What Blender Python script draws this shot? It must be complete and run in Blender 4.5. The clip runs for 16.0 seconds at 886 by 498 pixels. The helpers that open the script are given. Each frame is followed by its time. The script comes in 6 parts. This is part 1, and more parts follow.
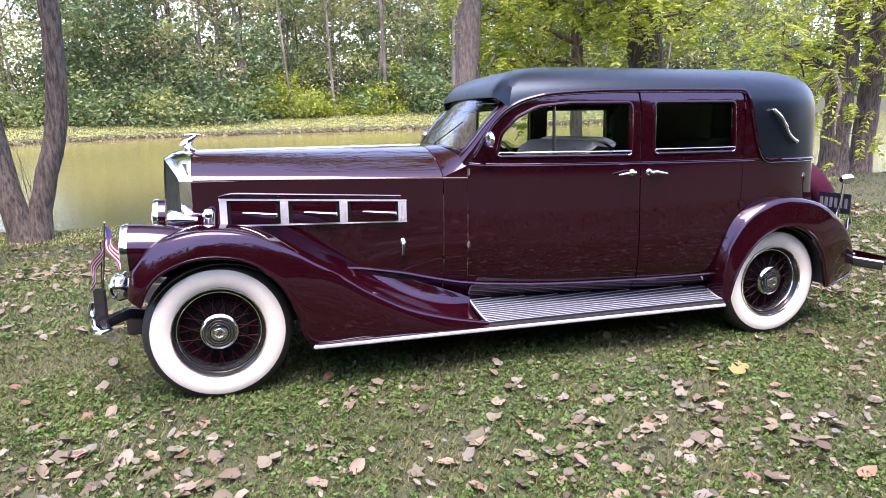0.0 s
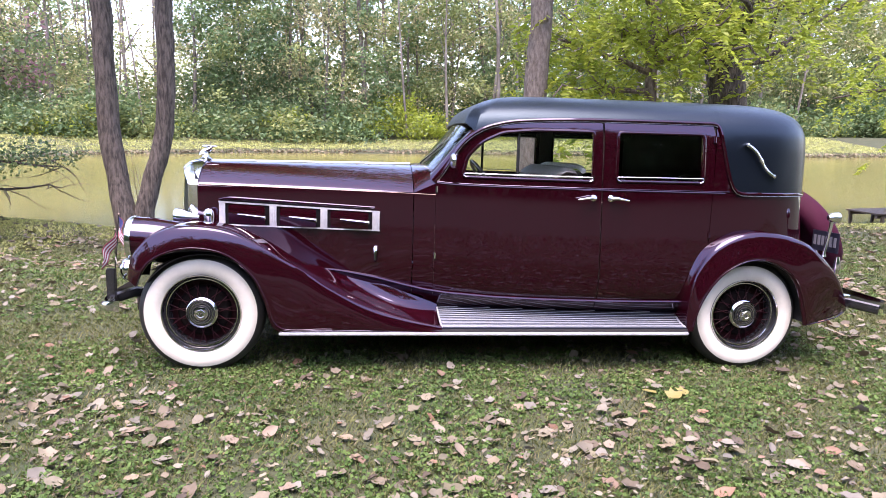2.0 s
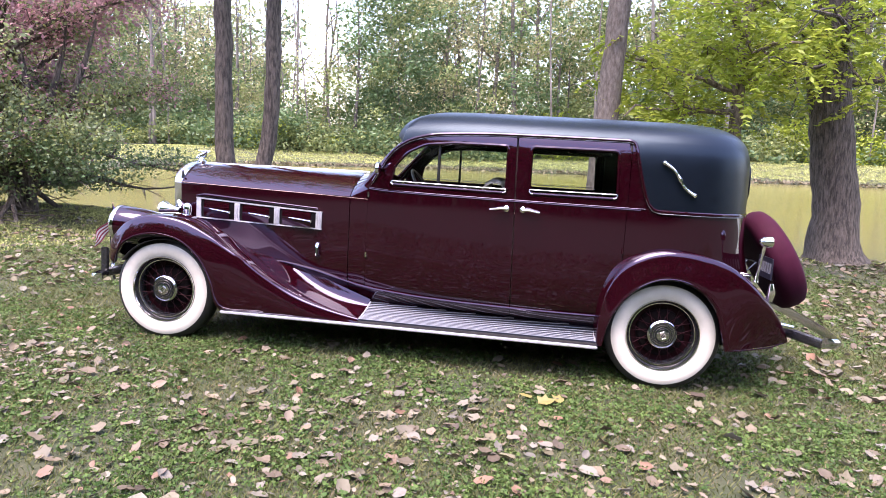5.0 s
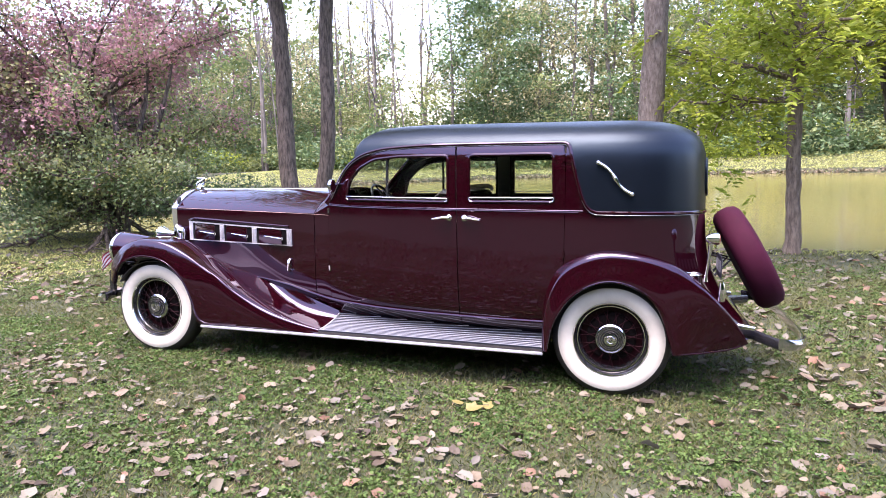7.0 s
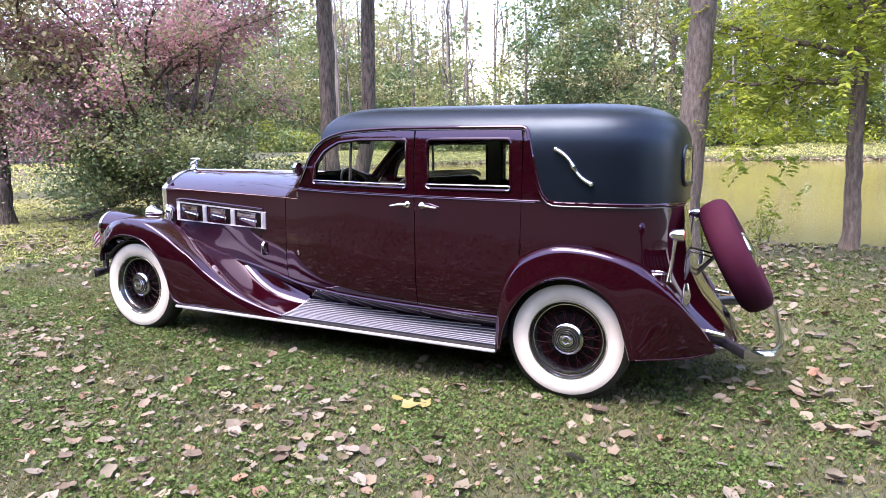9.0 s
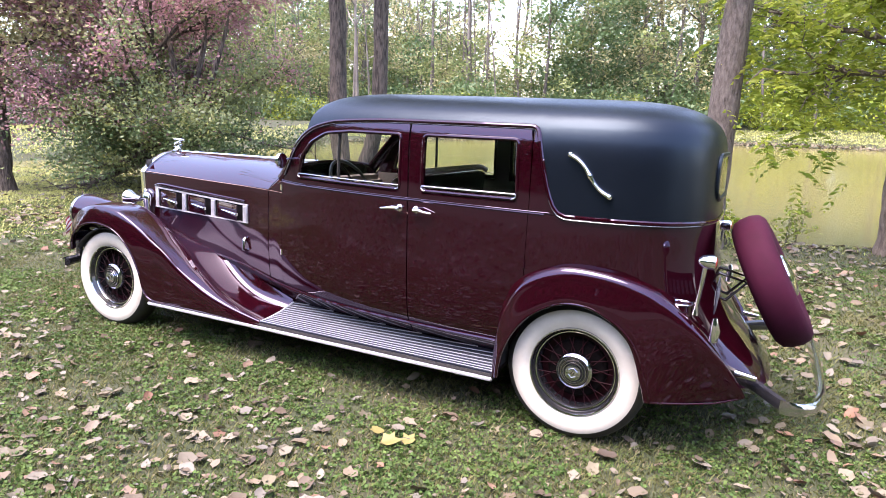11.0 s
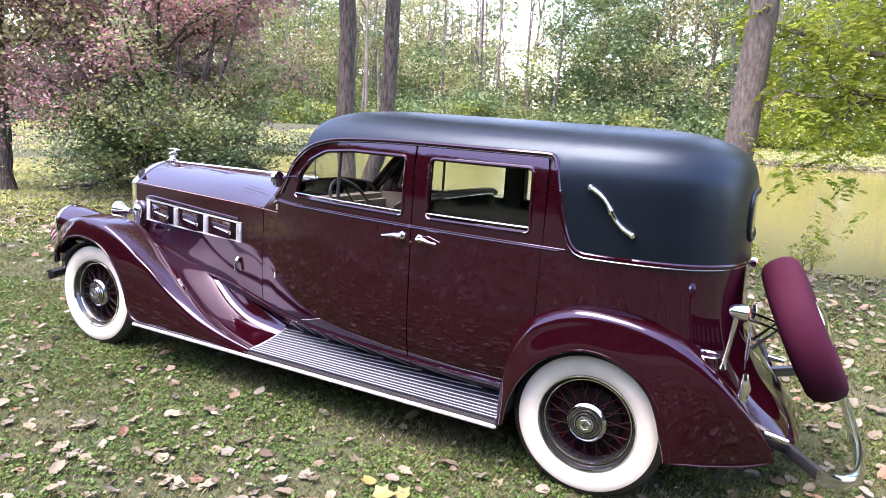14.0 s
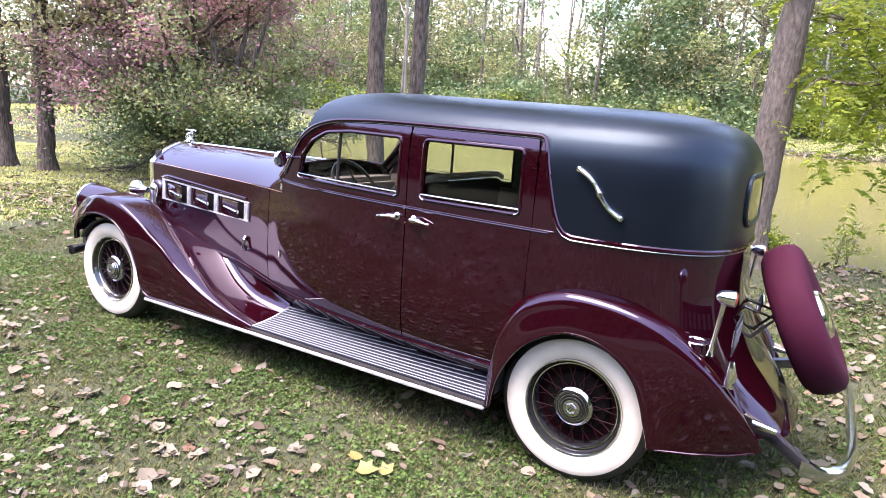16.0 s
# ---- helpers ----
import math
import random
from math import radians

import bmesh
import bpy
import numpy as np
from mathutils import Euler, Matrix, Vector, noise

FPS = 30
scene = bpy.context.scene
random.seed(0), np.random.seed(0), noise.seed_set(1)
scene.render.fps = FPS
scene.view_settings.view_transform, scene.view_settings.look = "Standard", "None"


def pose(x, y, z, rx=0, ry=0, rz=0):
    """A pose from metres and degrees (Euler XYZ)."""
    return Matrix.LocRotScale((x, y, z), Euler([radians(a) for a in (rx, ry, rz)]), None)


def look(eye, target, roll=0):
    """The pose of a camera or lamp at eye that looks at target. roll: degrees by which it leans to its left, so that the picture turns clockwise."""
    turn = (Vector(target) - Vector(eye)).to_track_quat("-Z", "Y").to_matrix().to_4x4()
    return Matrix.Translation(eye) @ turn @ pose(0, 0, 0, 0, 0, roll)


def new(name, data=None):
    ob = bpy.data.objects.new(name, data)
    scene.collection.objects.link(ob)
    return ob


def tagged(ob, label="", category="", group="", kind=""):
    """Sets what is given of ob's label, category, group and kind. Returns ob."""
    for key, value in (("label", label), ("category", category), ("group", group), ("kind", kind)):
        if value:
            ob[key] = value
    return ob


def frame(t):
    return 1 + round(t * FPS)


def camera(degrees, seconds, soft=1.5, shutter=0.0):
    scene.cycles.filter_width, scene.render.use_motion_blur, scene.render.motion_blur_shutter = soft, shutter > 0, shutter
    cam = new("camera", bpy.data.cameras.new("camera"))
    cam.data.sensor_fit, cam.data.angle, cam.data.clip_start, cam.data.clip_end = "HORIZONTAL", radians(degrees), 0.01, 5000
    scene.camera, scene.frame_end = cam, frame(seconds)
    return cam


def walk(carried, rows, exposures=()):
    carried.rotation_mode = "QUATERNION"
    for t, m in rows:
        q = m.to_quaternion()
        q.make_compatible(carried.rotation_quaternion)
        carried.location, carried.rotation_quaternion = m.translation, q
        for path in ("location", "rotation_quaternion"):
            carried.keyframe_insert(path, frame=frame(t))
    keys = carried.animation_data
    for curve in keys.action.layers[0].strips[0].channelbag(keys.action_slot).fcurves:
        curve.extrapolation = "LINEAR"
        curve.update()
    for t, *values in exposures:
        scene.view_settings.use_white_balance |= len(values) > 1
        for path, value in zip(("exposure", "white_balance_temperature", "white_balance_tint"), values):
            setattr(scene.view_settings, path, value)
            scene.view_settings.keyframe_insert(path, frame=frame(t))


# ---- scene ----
from functools import partial

# ---- camera: its path is told in the car's own frame, and LEVEL lays that frame on the sloping lawn
UP = Vector((-0.03, -0.044, 1.0)).normalized()
AHEAD = Vector((1.0, 0.0, 0.03)).normalized()
LEVEL = Matrix((AHEAD, UP.cross(AHEAD), UP)).to_4x4()
cam = camera(68.0, 16.0, soft=0.5)
PATH = [
    (0, (-1.656, -4.431, 1.454), (-1.087, -2.547, 1.095), -0.6),
    (0.5, (-1.454, -4.556, 1.455), (-0.935, -2.65, 1.143), 0.4),
    (1, (-1.229, -4.754, 1.456), (-0.827, -2.818, 1.153), 0.7),
    (1.5, (-1.047, -4.925, 1.471), (-0.705, -2.984, 1.136), 0.4),
    (2, (-0.795, -5.014, 1.442), (-0.564, -3.049, 1.151), 1.8),
    (2.5, (-0.549, -5.114, 1.445), (-0.429, -3.136, 1.176), 1.4),
    (3, (-0.243, -5.216, 1.473), (-0.218, -3.238, 1.179), 2.1),
    (3.5, (0.036, -5.23, 1.449), (-0.044, -3.248, 1.193), 0.8),
    (3.7, (0.148, -5.248, 1.45), (0.051, -3.266, 1.198), 0.9),
    (5.8, (1.367, -5.415, 1.458), (0.98, -3.469, 1.199), 2.5),
    (6, (1.505, -5.4, 1.481), (1.086, -3.462, 1.222), 1.7),
    (6.5, (1.782, -5.321, 1.453), (1.31, -3.394, 1.207), 2.2),
    (7, (2.041, -5.219, 1.488), (1.448, -3.323, 1.257), 0.0),
    (7.5, (2.314, -5.123, 1.496), (1.671, -3.245, 1.25), 2.8),
    (8, (2.545, -4.928, 1.496), (1.845, -3.072, 1.242), 1.5),
    (8.5, (2.676, -4.79, 1.504), (1.985, -2.934, 1.225), 2.9),
    (9, (2.739, -4.733, 1.518), (1.929, -2.927, 1.23), 0.8),
    (9.2, (2.758, -4.701, 1.507), (1.92, -2.914, 1.184), 1.5),
    (11.3, (2.578, -4.137, 1.681), (1.726, -2.37, 1.292), 3.2),
    (11.5, (2.553, -4.108, 1.674), (1.694, -2.347, 1.273), 3.5),
    (12, (2.461, -3.979, 1.68), (1.687, -2.166, 1.343), 3.5),
    (12.5, (2.409, -3.886, 1.69), (1.636, -2.077, 1.328), 2.7),
    (13, (2.427, -3.875, 1.733), (1.618, -2.089, 1.337), 3.9),
    (13.5, (2.451, -3.906, 1.764), (1.73, -2.076, 1.403), 5.2),
    (14, (2.468, -3.915, 1.756), (1.611, -2.142, 1.404), 4.6),
    (14.5, (2.473, -3.893, 1.758), (1.652, -2.109, 1.38), 4.1),
    (15, (2.471, -3.886, 1.751), (1.603, -2.129, 1.349), 3.2),
    (15.5, (2.514, -3.855, 1.749), (1.68, -2.079, 1.361), 3.5),
    (16, (2.694, -3.813, 1.737), (1.74, -2.1, 1.342), 5.1),
]
walk(cam, [(t, LEVEL @ look(eye, target, roll)) for t, eye, target, roll in PATH], exposures=[(0.0, 3.36, 6800, 29), (6.5, 3.43, 6800, 29), (9.0, 3.43, 6800, 29), (11.5, 3.56, 6950, 27), (16.0, 3.67, 6950, 27)])

# ---- world, sun
world = bpy.data.worlds.new("sky")
scene.world = world
world.use_nodes = True
wn = world.node_tree.nodes
sky = wn.new("ShaderNodeTexSky")
sky.sky_type, sky.sun_disc = "NISHITA", False
sky.sun_elevation, sky.sun_rotation = radians(71), radians(-158)
sky.air_density, sky.dust_density = 1.0, 1.8
wn["Background"].inputs[1].default_value = 0.11
world.node_tree.links.new(sky.outputs[0], wn["Background"].inputs[0])
sun = new("sun", bpy.data.lights.new("sun", "SUN"))
sun.data.energy, sun.data.angle, sun.data.color = 0.95, radians(44.0), (1.0, 0.96, 0.93)
sun.matrix_world = look((-0.12 * 50, -0.30 * 50, 0.95 * 50), (0, 0, 0))


# ---- materials
def material(name, base, rough=0.5, metal=0.0, coat=0.0, second=None, scale=8.0, detail=0.0, bump=0.0, bump_scale=60.0,
             island=False, objects=False, translucent=0.0, spread=0.35, spec=0.5, stretch=1.0, deep=0.01,
             patch=0.9, blend=0.55, shades=()):
    """A surface with its base colour varied towards a second one at two scales, and a fine relief."""
    m = bpy.data.materials.new(name)
    m.use_nodes = True
    n, link = m.node_tree.nodes, m.node_tree.links.new
    p = n["Principled BSDF"]
    p.inputs["Roughness"].default_value = rough
    p.inputs["Metallic"].default_value = metal
    p.inputs["Coat Weight"].default_value = coat
    p.inputs["Coat Roughness"].default_value = 0.03
    p.inputs["Coat IOR"].default_value = 1.6
    p.inputs["Specular IOR Level"].default_value = spec
    p.inputs["Base Color"].default_value = (*base, 1)
    where = n.new("ShaderNodeTexCoord").outputs["Object"]
    if stretch != 1.0:
        squash = n.new("ShaderNodeMapping")
        squash.inputs["Scale"].default_value = (1.0, 1.0, 1.0 / stretch)
        link(where, squash.inputs[0])
        where = squash.outputs[0]
    colour = None
    if second:
        big = n.new("ShaderNodeTexNoise")
        big.inputs["Scale"].default_value = scale
        big.inputs["Detail"].default_value = 6.0
        big.inputs["Roughness"].default_value = 0.65
        link(where, big.inputs["Vector"])
        ramp = n.new("ShaderNodeMapRange")
        ramp.inputs["From Min"].default_value, ramp.inputs["From Max"].default_value = 0.5 - spread / 2, 0.5 + spread / 2
        link(big.outputs[0], ramp.inputs[0])
        mix = n.new("ShaderNodeMix")
        mix.data_type = "RGBA"
        mix.inputs[6].default_value, mix.inputs[7].default_value = (*base, 1), (*second, 1)
        fac = ramp.outputs[0]
        if island or objects:
            src = n.new("ShaderNodeObjectInfo").outputs["Random"] if objects else n.new("ShaderNodeNewGeometry").outputs["Random Per Island"]
            fac = src
            if island and not shades:
                # pieces of one bough or tuft share a tone
                big.inputs["Scale"].default_value = patch
                big.inputs["Detail"].default_value = 3.0
                share = n.new("ShaderNodeMix")
                share.inputs[0].default_value = blend
                link(src, share.inputs[2])
                link(ramp.outputs[0], share.inputs[3])
                fac = share.outputs[0]
        link(fac, mix.inputs[0])
        colour = mix.outputs[2]
        if shades:
            steps = n.new("ShaderNodeValToRGB")
            while len(steps.color_ramp.elements) < len(shades):
                steps.color_ramp.elements.new(0.5)
            for k, tone in enumerate(shades):
                steps.color_ramp.elements[k].position = k / (len(shades) - 1)
                steps.color_ramp.elements[k].color = (*tone, 1)
            link(src, steps.inputs[0])
            colour = steps.outputs[0]
        if island or objects:
            val = n.new("ShaderNodeHueSaturation")
            mul = n.new("ShaderNodeMath")
            mul.operation = "MULTIPLY_ADD"
            frac = n.new("ShaderNodeMath")
            frac.operation = "FRACT"
            up = n.new("ShaderNodeMath")
            up.operation = "MULTIPLY"
            up.inputs[1].default_value = 17.31
            link(src, up.inputs[0])
            link(up.outputs[0], frac.inputs[0])
            link(frac.outputs[0], mul.inputs[0])
            mul.inputs[1].default_value, mul.inputs[2].default_value = 0.6, 0.70
            link(mul.outputs[0], val.inputs["Value"])
            link(colour, val.inputs["Color"])
            colour = val.outputs[0]
        link(colour, p.inputs["Base Color"])
    if detail:
        fine = n.new("ShaderNodeTexNoise")
        fine.inputs["Scale"].default_value = scale * 9
        fine.inputs["Detail"].default_value = 4.0
        link(where, fine.inputs["Vector"])
        rr = n.new("ShaderNodeMapRange")
        rr.inputs["To Min"].default_value, rr.inputs["To Max"].default_value = max(rough - detail, 0.0), rough + detail
        link(fine.outputs[0], rr.inputs[0])
        link(rr.outputs[0], p.inputs["Roughness"])
    if bump:
        rel = n.new("ShaderNodeTexNoise")
        rel.inputs["Scale"].default_value = bump_scale
        rel.inputs["Detail"].default_value = 5.0
        link(where, rel.inputs["Vector"])
        b = n.new("ShaderNodeBump")
        b.inputs["Strength"].default_value = bump
        b.inputs["Distance"].default_value = deep
        link(rel.outputs[0], b.inputs["Height"])
        link(b.outputs[0], p.inputs["Normal"])
    if translucent:
        t = n.new("ShaderNodeBsdfTranslucent")
        if colour:
            link(colour, t.inputs[0])
        else:
            t.inputs[0].default_value = (*base, 1)
        mx = n.new("ShaderNodeMixShader")
        mx.inputs[0].default_value = translucent
        link(p.outputs[0], mx.inputs[1])
        link(t.outputs[0], mx.inputs[2])
        link(mx.outputs[0], n["Material Output"].inputs[0])
    return m


def glass_material(name, tint):
    """Clear thin glass that mirrors more the flatter one looks along it."""
    m = bpy.data.materials.new(name)
    m.use_nodes = True
    n, link = m.node_tree.nodes, m.node_tree.links.new
    clear, gloss, weight, mix = (n.new(k) for k in ("ShaderNodeBsdfTransparent", "ShaderNodeBsdfGlossy", "ShaderNodeLayerWeight", "ShaderNodeMixShader"))
    clear.inputs[0].default_value = (*tint, 1)
    gloss.inputs["Roughness"].default_value = 0.02
    weight.inputs[0].default_value = 0.5
    power, scale = n.new("ShaderNodeMath"), n.new("ShaderNodeMath")
    power.operation, scale.operation = "POWER", "MULTIPLY_ADD"
    power.inputs[1].default_value = 5.0
    scale.inputs[1].default_value, scale.inputs[2].default_value = 0.9, 0.03
    link(weight.outputs["Facing"], power.inputs[0])
    link(power.outputs[0], scale.inputs[0])
    link(scale.outputs[0], mix.inputs[0])
    link(clear.outputs[0], mix.inputs[1])
    link(gloss.outputs[0], mix.inputs[2])
    link(mix.outputs[0], n["Material Output"].inputs[0])
    return m


PAINT = material("burgundy paint", (0.0102, 0.0008, 0.0023), 0.05, coat=0.20, second=(0.0115, 0.0009, 0.0026), scale=3.0, spec=0.50, detail=0.02)
PAINT.node_tree.nodes["Principled BSDF"].inputs["Specular Tint"].default_value = (0.70, 0.66, 1.0, 1)
PAINT.node_tree.nodes["Principled BSDF"].inputs["Coat IOR"].default_value = 1.5
PAINT.node_tree.nodes["Principled BSDF"].inputs["Coat Roughness"].default_value = 0.015
TOP = material("black leather grain", (0.0016, 0.0024, 0.0046), 0.33, second=(0.0026, 0.0037, 0.0064), spec=0.34, scale=5.0, detail=0.06, bump=0.06, bump_scale=700)
TOP.node_tree.nodes["Principled BSDF"].inputs["Specular Tint"].default_value = (0.58, 0.80, 1.0, 1)
WHEELP = material("dark wheel paint", (0.01364, 0.00186, 0.00372), 0.5, second=(0.01984, 0.0031, 0.00558), scale=9.0, spec=0.15)
CHROME = material("chrome", (0.80, 0.80, 0.82), 0.07, 1.0, second=(0.66, 0.66, 0.69), scale=14.0, detail=0.04)
# pale metal for thin lines that paint highlights on burgundy ridges
HIGHLIGHT = material("pale metal painting highlights", (0.50, 0.52, 0.56), 0.30, 1.0, second=(0.36, 0.38, 0.42), scale=20.0, detail=0.1)
GOLD = material("pinstripe", (0.2356, 0.1488, 0.1178), 0.4)
WEED = material("broad lawn weeds", (0.028, 0.070, 0.014), 0.65, spec=0.25, second=(0.095, 0.145, 0.036), island=True, translucent=0.3, patch=2.5)
RUBBER = material("black rubber", (0.00868, 0.00868, 0.0093), 0.55, second=(0.0186, 0.01736, 0.01612), scale=9.0, bump=0.15, bump_scale=150)
RIBBED = material("ribbed rubber mat", (0.006, 0.008, 0.015), 0.4, second=(0.013, 0.016, 0.026), scale=9.0, detail=0.1)
WHITE = material("whitewall rubber", (0.56, 0.53, 0.46), 0.5, second=(0.48, 0.45, 0.39), scale=7.0, bump=0.05)
DRUM = material("black brake drum", (0.004, 0.003, 0.003), 0.8, second=(0.007, 0.005, 0.005), scale=9.0, spec=0.05)
GROOVE = material("dark cap groove", (0.02, 0.02, 0.022), 0.4, 0.5)
WHITEP = material("white seat piping", (0.75, 0.74, 0.72), 0.6, second=(0.66, 0.65, 0.62), scale=20.0)
DARK = material("dark underside", (0.012, 0.011, 0.012), 0.7, second=(0.025, 0.022, 0.02), scale=5.0)
BLACKM = material("black enamel", (0.010, 0.010, 0.012), 0.25, coat=0.5, second=(0.016, 0.016, 0.018), scale=6.0)
# black that paints the shade inside the vent openings
VENT_SHADE = material("black shade of the vents", (0.006, 0.005, 0.006), 0.9, spec=0.1)
COVER = material("burgundy tyre cover cloth", (0.0372, 0.00372, 0.01488), 0.75, second=(0.0279, 0.0031, 0.01116), scale=6.0, bump=0.2, bump_scale=400, spec=0.12)
SEAT = material("grey beige cloth", (0.3844, 0.3472, 0.3224), 0.85, second=(0.3348, 0.2976, 0.2728), scale=12.0, bump=0.2, bump_scale=300)
TRIM = material("dark brown trim cloth", (0.062, 0.05084, 0.04464), 0.8, second=(0.0806, 0.0651, 0.0558), scale=10.0, bump=0.1, bump_scale=300)
PLASTIC = material("dark wheel rim", (0.030, 0.028, 0.026), 0.3, second=(0.045, 0.04, 0.036), scale=20.0)
RED = material("red lens", (0.25, 0.01, 0.012), 0.1, coat=1.0)
LENS = material("ribbed headlamp glass", (0.75, 0.77, 0.76), 0.12, second=(0.6, 0.62, 0.62), scale=30.0, coat=1.0, bump=0.3, bump_scale=90)
STRIP = material("pale grey strip", (0.34, 0.35, 0.38), 0.3, second=(0.27, 0.28, 0.31), scale=20.0, metal=0.3)
VENT = material("bright vent trim", (0.74, 0.74, 0.78), 0.30, metal=0.6, second=(0.52, 0.52, 0.56), scale=20.0)
MESH = material("radiator slats", (0.10, 0.115, 0.10), 0.35, 0.8, second=(0.06, 0.07, 0.06), scale=15.0)
FLAG_W = material("flag white", (0.60, 0.58, 0.58), 0.7, second=(0.52, 0.50, 0.52), scale=20.0)
FLAG_R = material("flag red", (0.2604, 0.031, 0.0558), 0.7, second=(0.2108, 0.0248, 0.0434), scale=20.0)
FLAG_B = material("flag blue", (0.031, 0.031, 0.124), 0.7, second=(0.0248, 0.0248, 0.093), scale=20.0)
PLATE = material("dark blue plate", (0.00992, 0.01054, 0.0186), 0.35, second=(0.0186, 0.0186, 0.031), scale=20.0)
GREY = material("grey lettering", (0.155, 0.155, 0.1736), 0.4)
GLASS = glass_material("window glass", (0.95, 0.97, 0.955))
DIRT = material("lawn soil", (0.018, 0.029, 0.008), 0.95, second=(0.042, 0.041, 0.018), scale=1.4, bump=0.8, bump_scale=35)
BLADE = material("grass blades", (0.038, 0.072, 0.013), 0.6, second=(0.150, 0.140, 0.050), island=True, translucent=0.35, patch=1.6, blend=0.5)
# the lawns' sunlight is put into this paler colour; fresh shore grass shares it
SUNLIT_FRESH = material("grass coloured as sunlit and fresh", (0.2594, 0.2918, 0.07563), 0.6, second=(0.4321, 0.4321, 0.1513), island=True, translucent=0.35)
STRAW = material("dry grass", (0.124, 0.093, 0.0527), 0.7, second=(0.2108, 0.1736, 0.0992), island=True, translucent=0.2)
HUB = material("worn hub chrome", (0.62, 0.60, 0.70), 0.11, 1.0, second=(0.50, 0.50, 0.54), scale=30.0, detail=0.05)
BARK = material("grey brown bark", (0.125, 0.100, 0.082), 0.9, second=(0.034, 0.026, 0.021), scale=24.0, bump=1.0, bump_scale=34, stretch=5.0, deep=0.05, spread=0.22)
TAN = material("tan grey bark", (0.19, 0.150, 0.115), 0.9, second=(0.075, 0.056, 0.042), scale=20.0, bump=1.0, bump_scale=40, stretch=3.5, deep=0.03, spread=0.25)
PALE = material("flaking pale bark", (0.165, 0.138, 0.116), 0.9, second=(0.064, 0.050, 0.041), scale=26.0, bump=1.0, bump_scale=38, spread=0.30, stretch=3.2, deep=0.03)
FARBARK = material("distant pale bark", (0.186, 0.1612, 0.1364), 0.9, second=(0.062, 0.0527, 0.0434), scale=0.7)
LEAF_Y = material("yellow green foliage", (0.170, 0.255, 0.026), 0.5, second=(0.370, 0.405, 0.055), island=True, translucent=0.6)
LEAF_B = material("grey green shrub foliage", (0.1265, 0.1725, 0.0862), 0.5, second=(0.2415, 0.2932, 0.1437), island=True, translucent=0.5, patch=0.7)
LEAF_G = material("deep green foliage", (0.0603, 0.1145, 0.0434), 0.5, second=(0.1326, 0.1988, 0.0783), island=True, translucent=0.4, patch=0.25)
LEAF_R = material("red purple foliage", (0.2530, 0.1242, 0.1495), 0.6, second=(0.4255, 0.2530, 0.2587), island=True, translucent=0.5, patch=0.7)
LEAF_F = material("mixed distant foliage", (0.0992, 0.1567, 0.0522), 0.6, second=(0.2925, 0.3134, 0.1149), island=True, translucent=0.5, patch=0.22)
LEAF_P = material("pale autumn foliage", (0.2495, 0.2585, 0.1069), 0.6, second=(0.3744, 0.3297, 0.1783), island=True, translucent=0.4, patch=0.25)
DRY = ((0.058, 0.040, 0.026), (0.086, 0.064, 0.040), (0.132, 0.104, 0.066), (0.132, 0.120, 0.088), (0.120, 0.108, 0.090), (0.098, 0.084, 0.046), (0.150, 0.130, 0.094), (0.140, 0.066, 0.038))
LITTER = material("dry fallen leaves", DRY[0], 0.7, second=DRY[3], objects=True, translucent=0.12, shades=DRY)
LITTER_S = material("dry leaf litter", DRY[0], 0.7, second=DRY[3], island=True, translucent=0.12, shades=DRY)
YELLOW = material("yellow maple leaf", (0.205, 0.172, 0.046), 0.6, second=(0.150, 0.130, 0.045), scale=30.0, translucent=0.2)
PLANK = material("weathered plank", (0.0744, 0.0589, 0.0465), 0.85, second=(0.0434, 0.0341, 0.0279), scale=9.0, bump=0.5)
REED = material("dry bank reeds", (0.2232, 0.186, 0.1178), 0.8, second=(0.0992, 0.0806, 0.0496), island=True, translucent=0.2)


def water_material():
    m = material("muddy pond water", (0.138, 0.127, 0.043), 0.15, second=(0.122, 0.112, 0.038), scale=0.15, spec=0.26)
    n, link = m.node_tree.nodes, m.node_tree.links.new
    wave = n.new("ShaderNodeTexNoise")
    wave.inputs["Scale"].default_value, wave.inputs["Detail"].default_value = 2.2, 3.0
    squeeze = n.new("ShaderNodeMapping")
    squeeze.inputs["Scale"].default_value = (0.6, 1.4, 1.0)
    link(n.new("ShaderNodeTexCoord").outputs["Object"], squeeze.inputs[0])
    link(squeeze.outputs[0], wave.inputs["Vector"])
    b = n.new("ShaderNodeBump")
    b.inputs["Strength"].default_value, b.inputs["Distance"].default_value = 0.12, 0.02
    link(wave.outputs[0], b.inputs["Height"])
    link(b.outputs[0], n["Principled BSDF"].inputs["Normal"])
    return m


WATER = water_material()


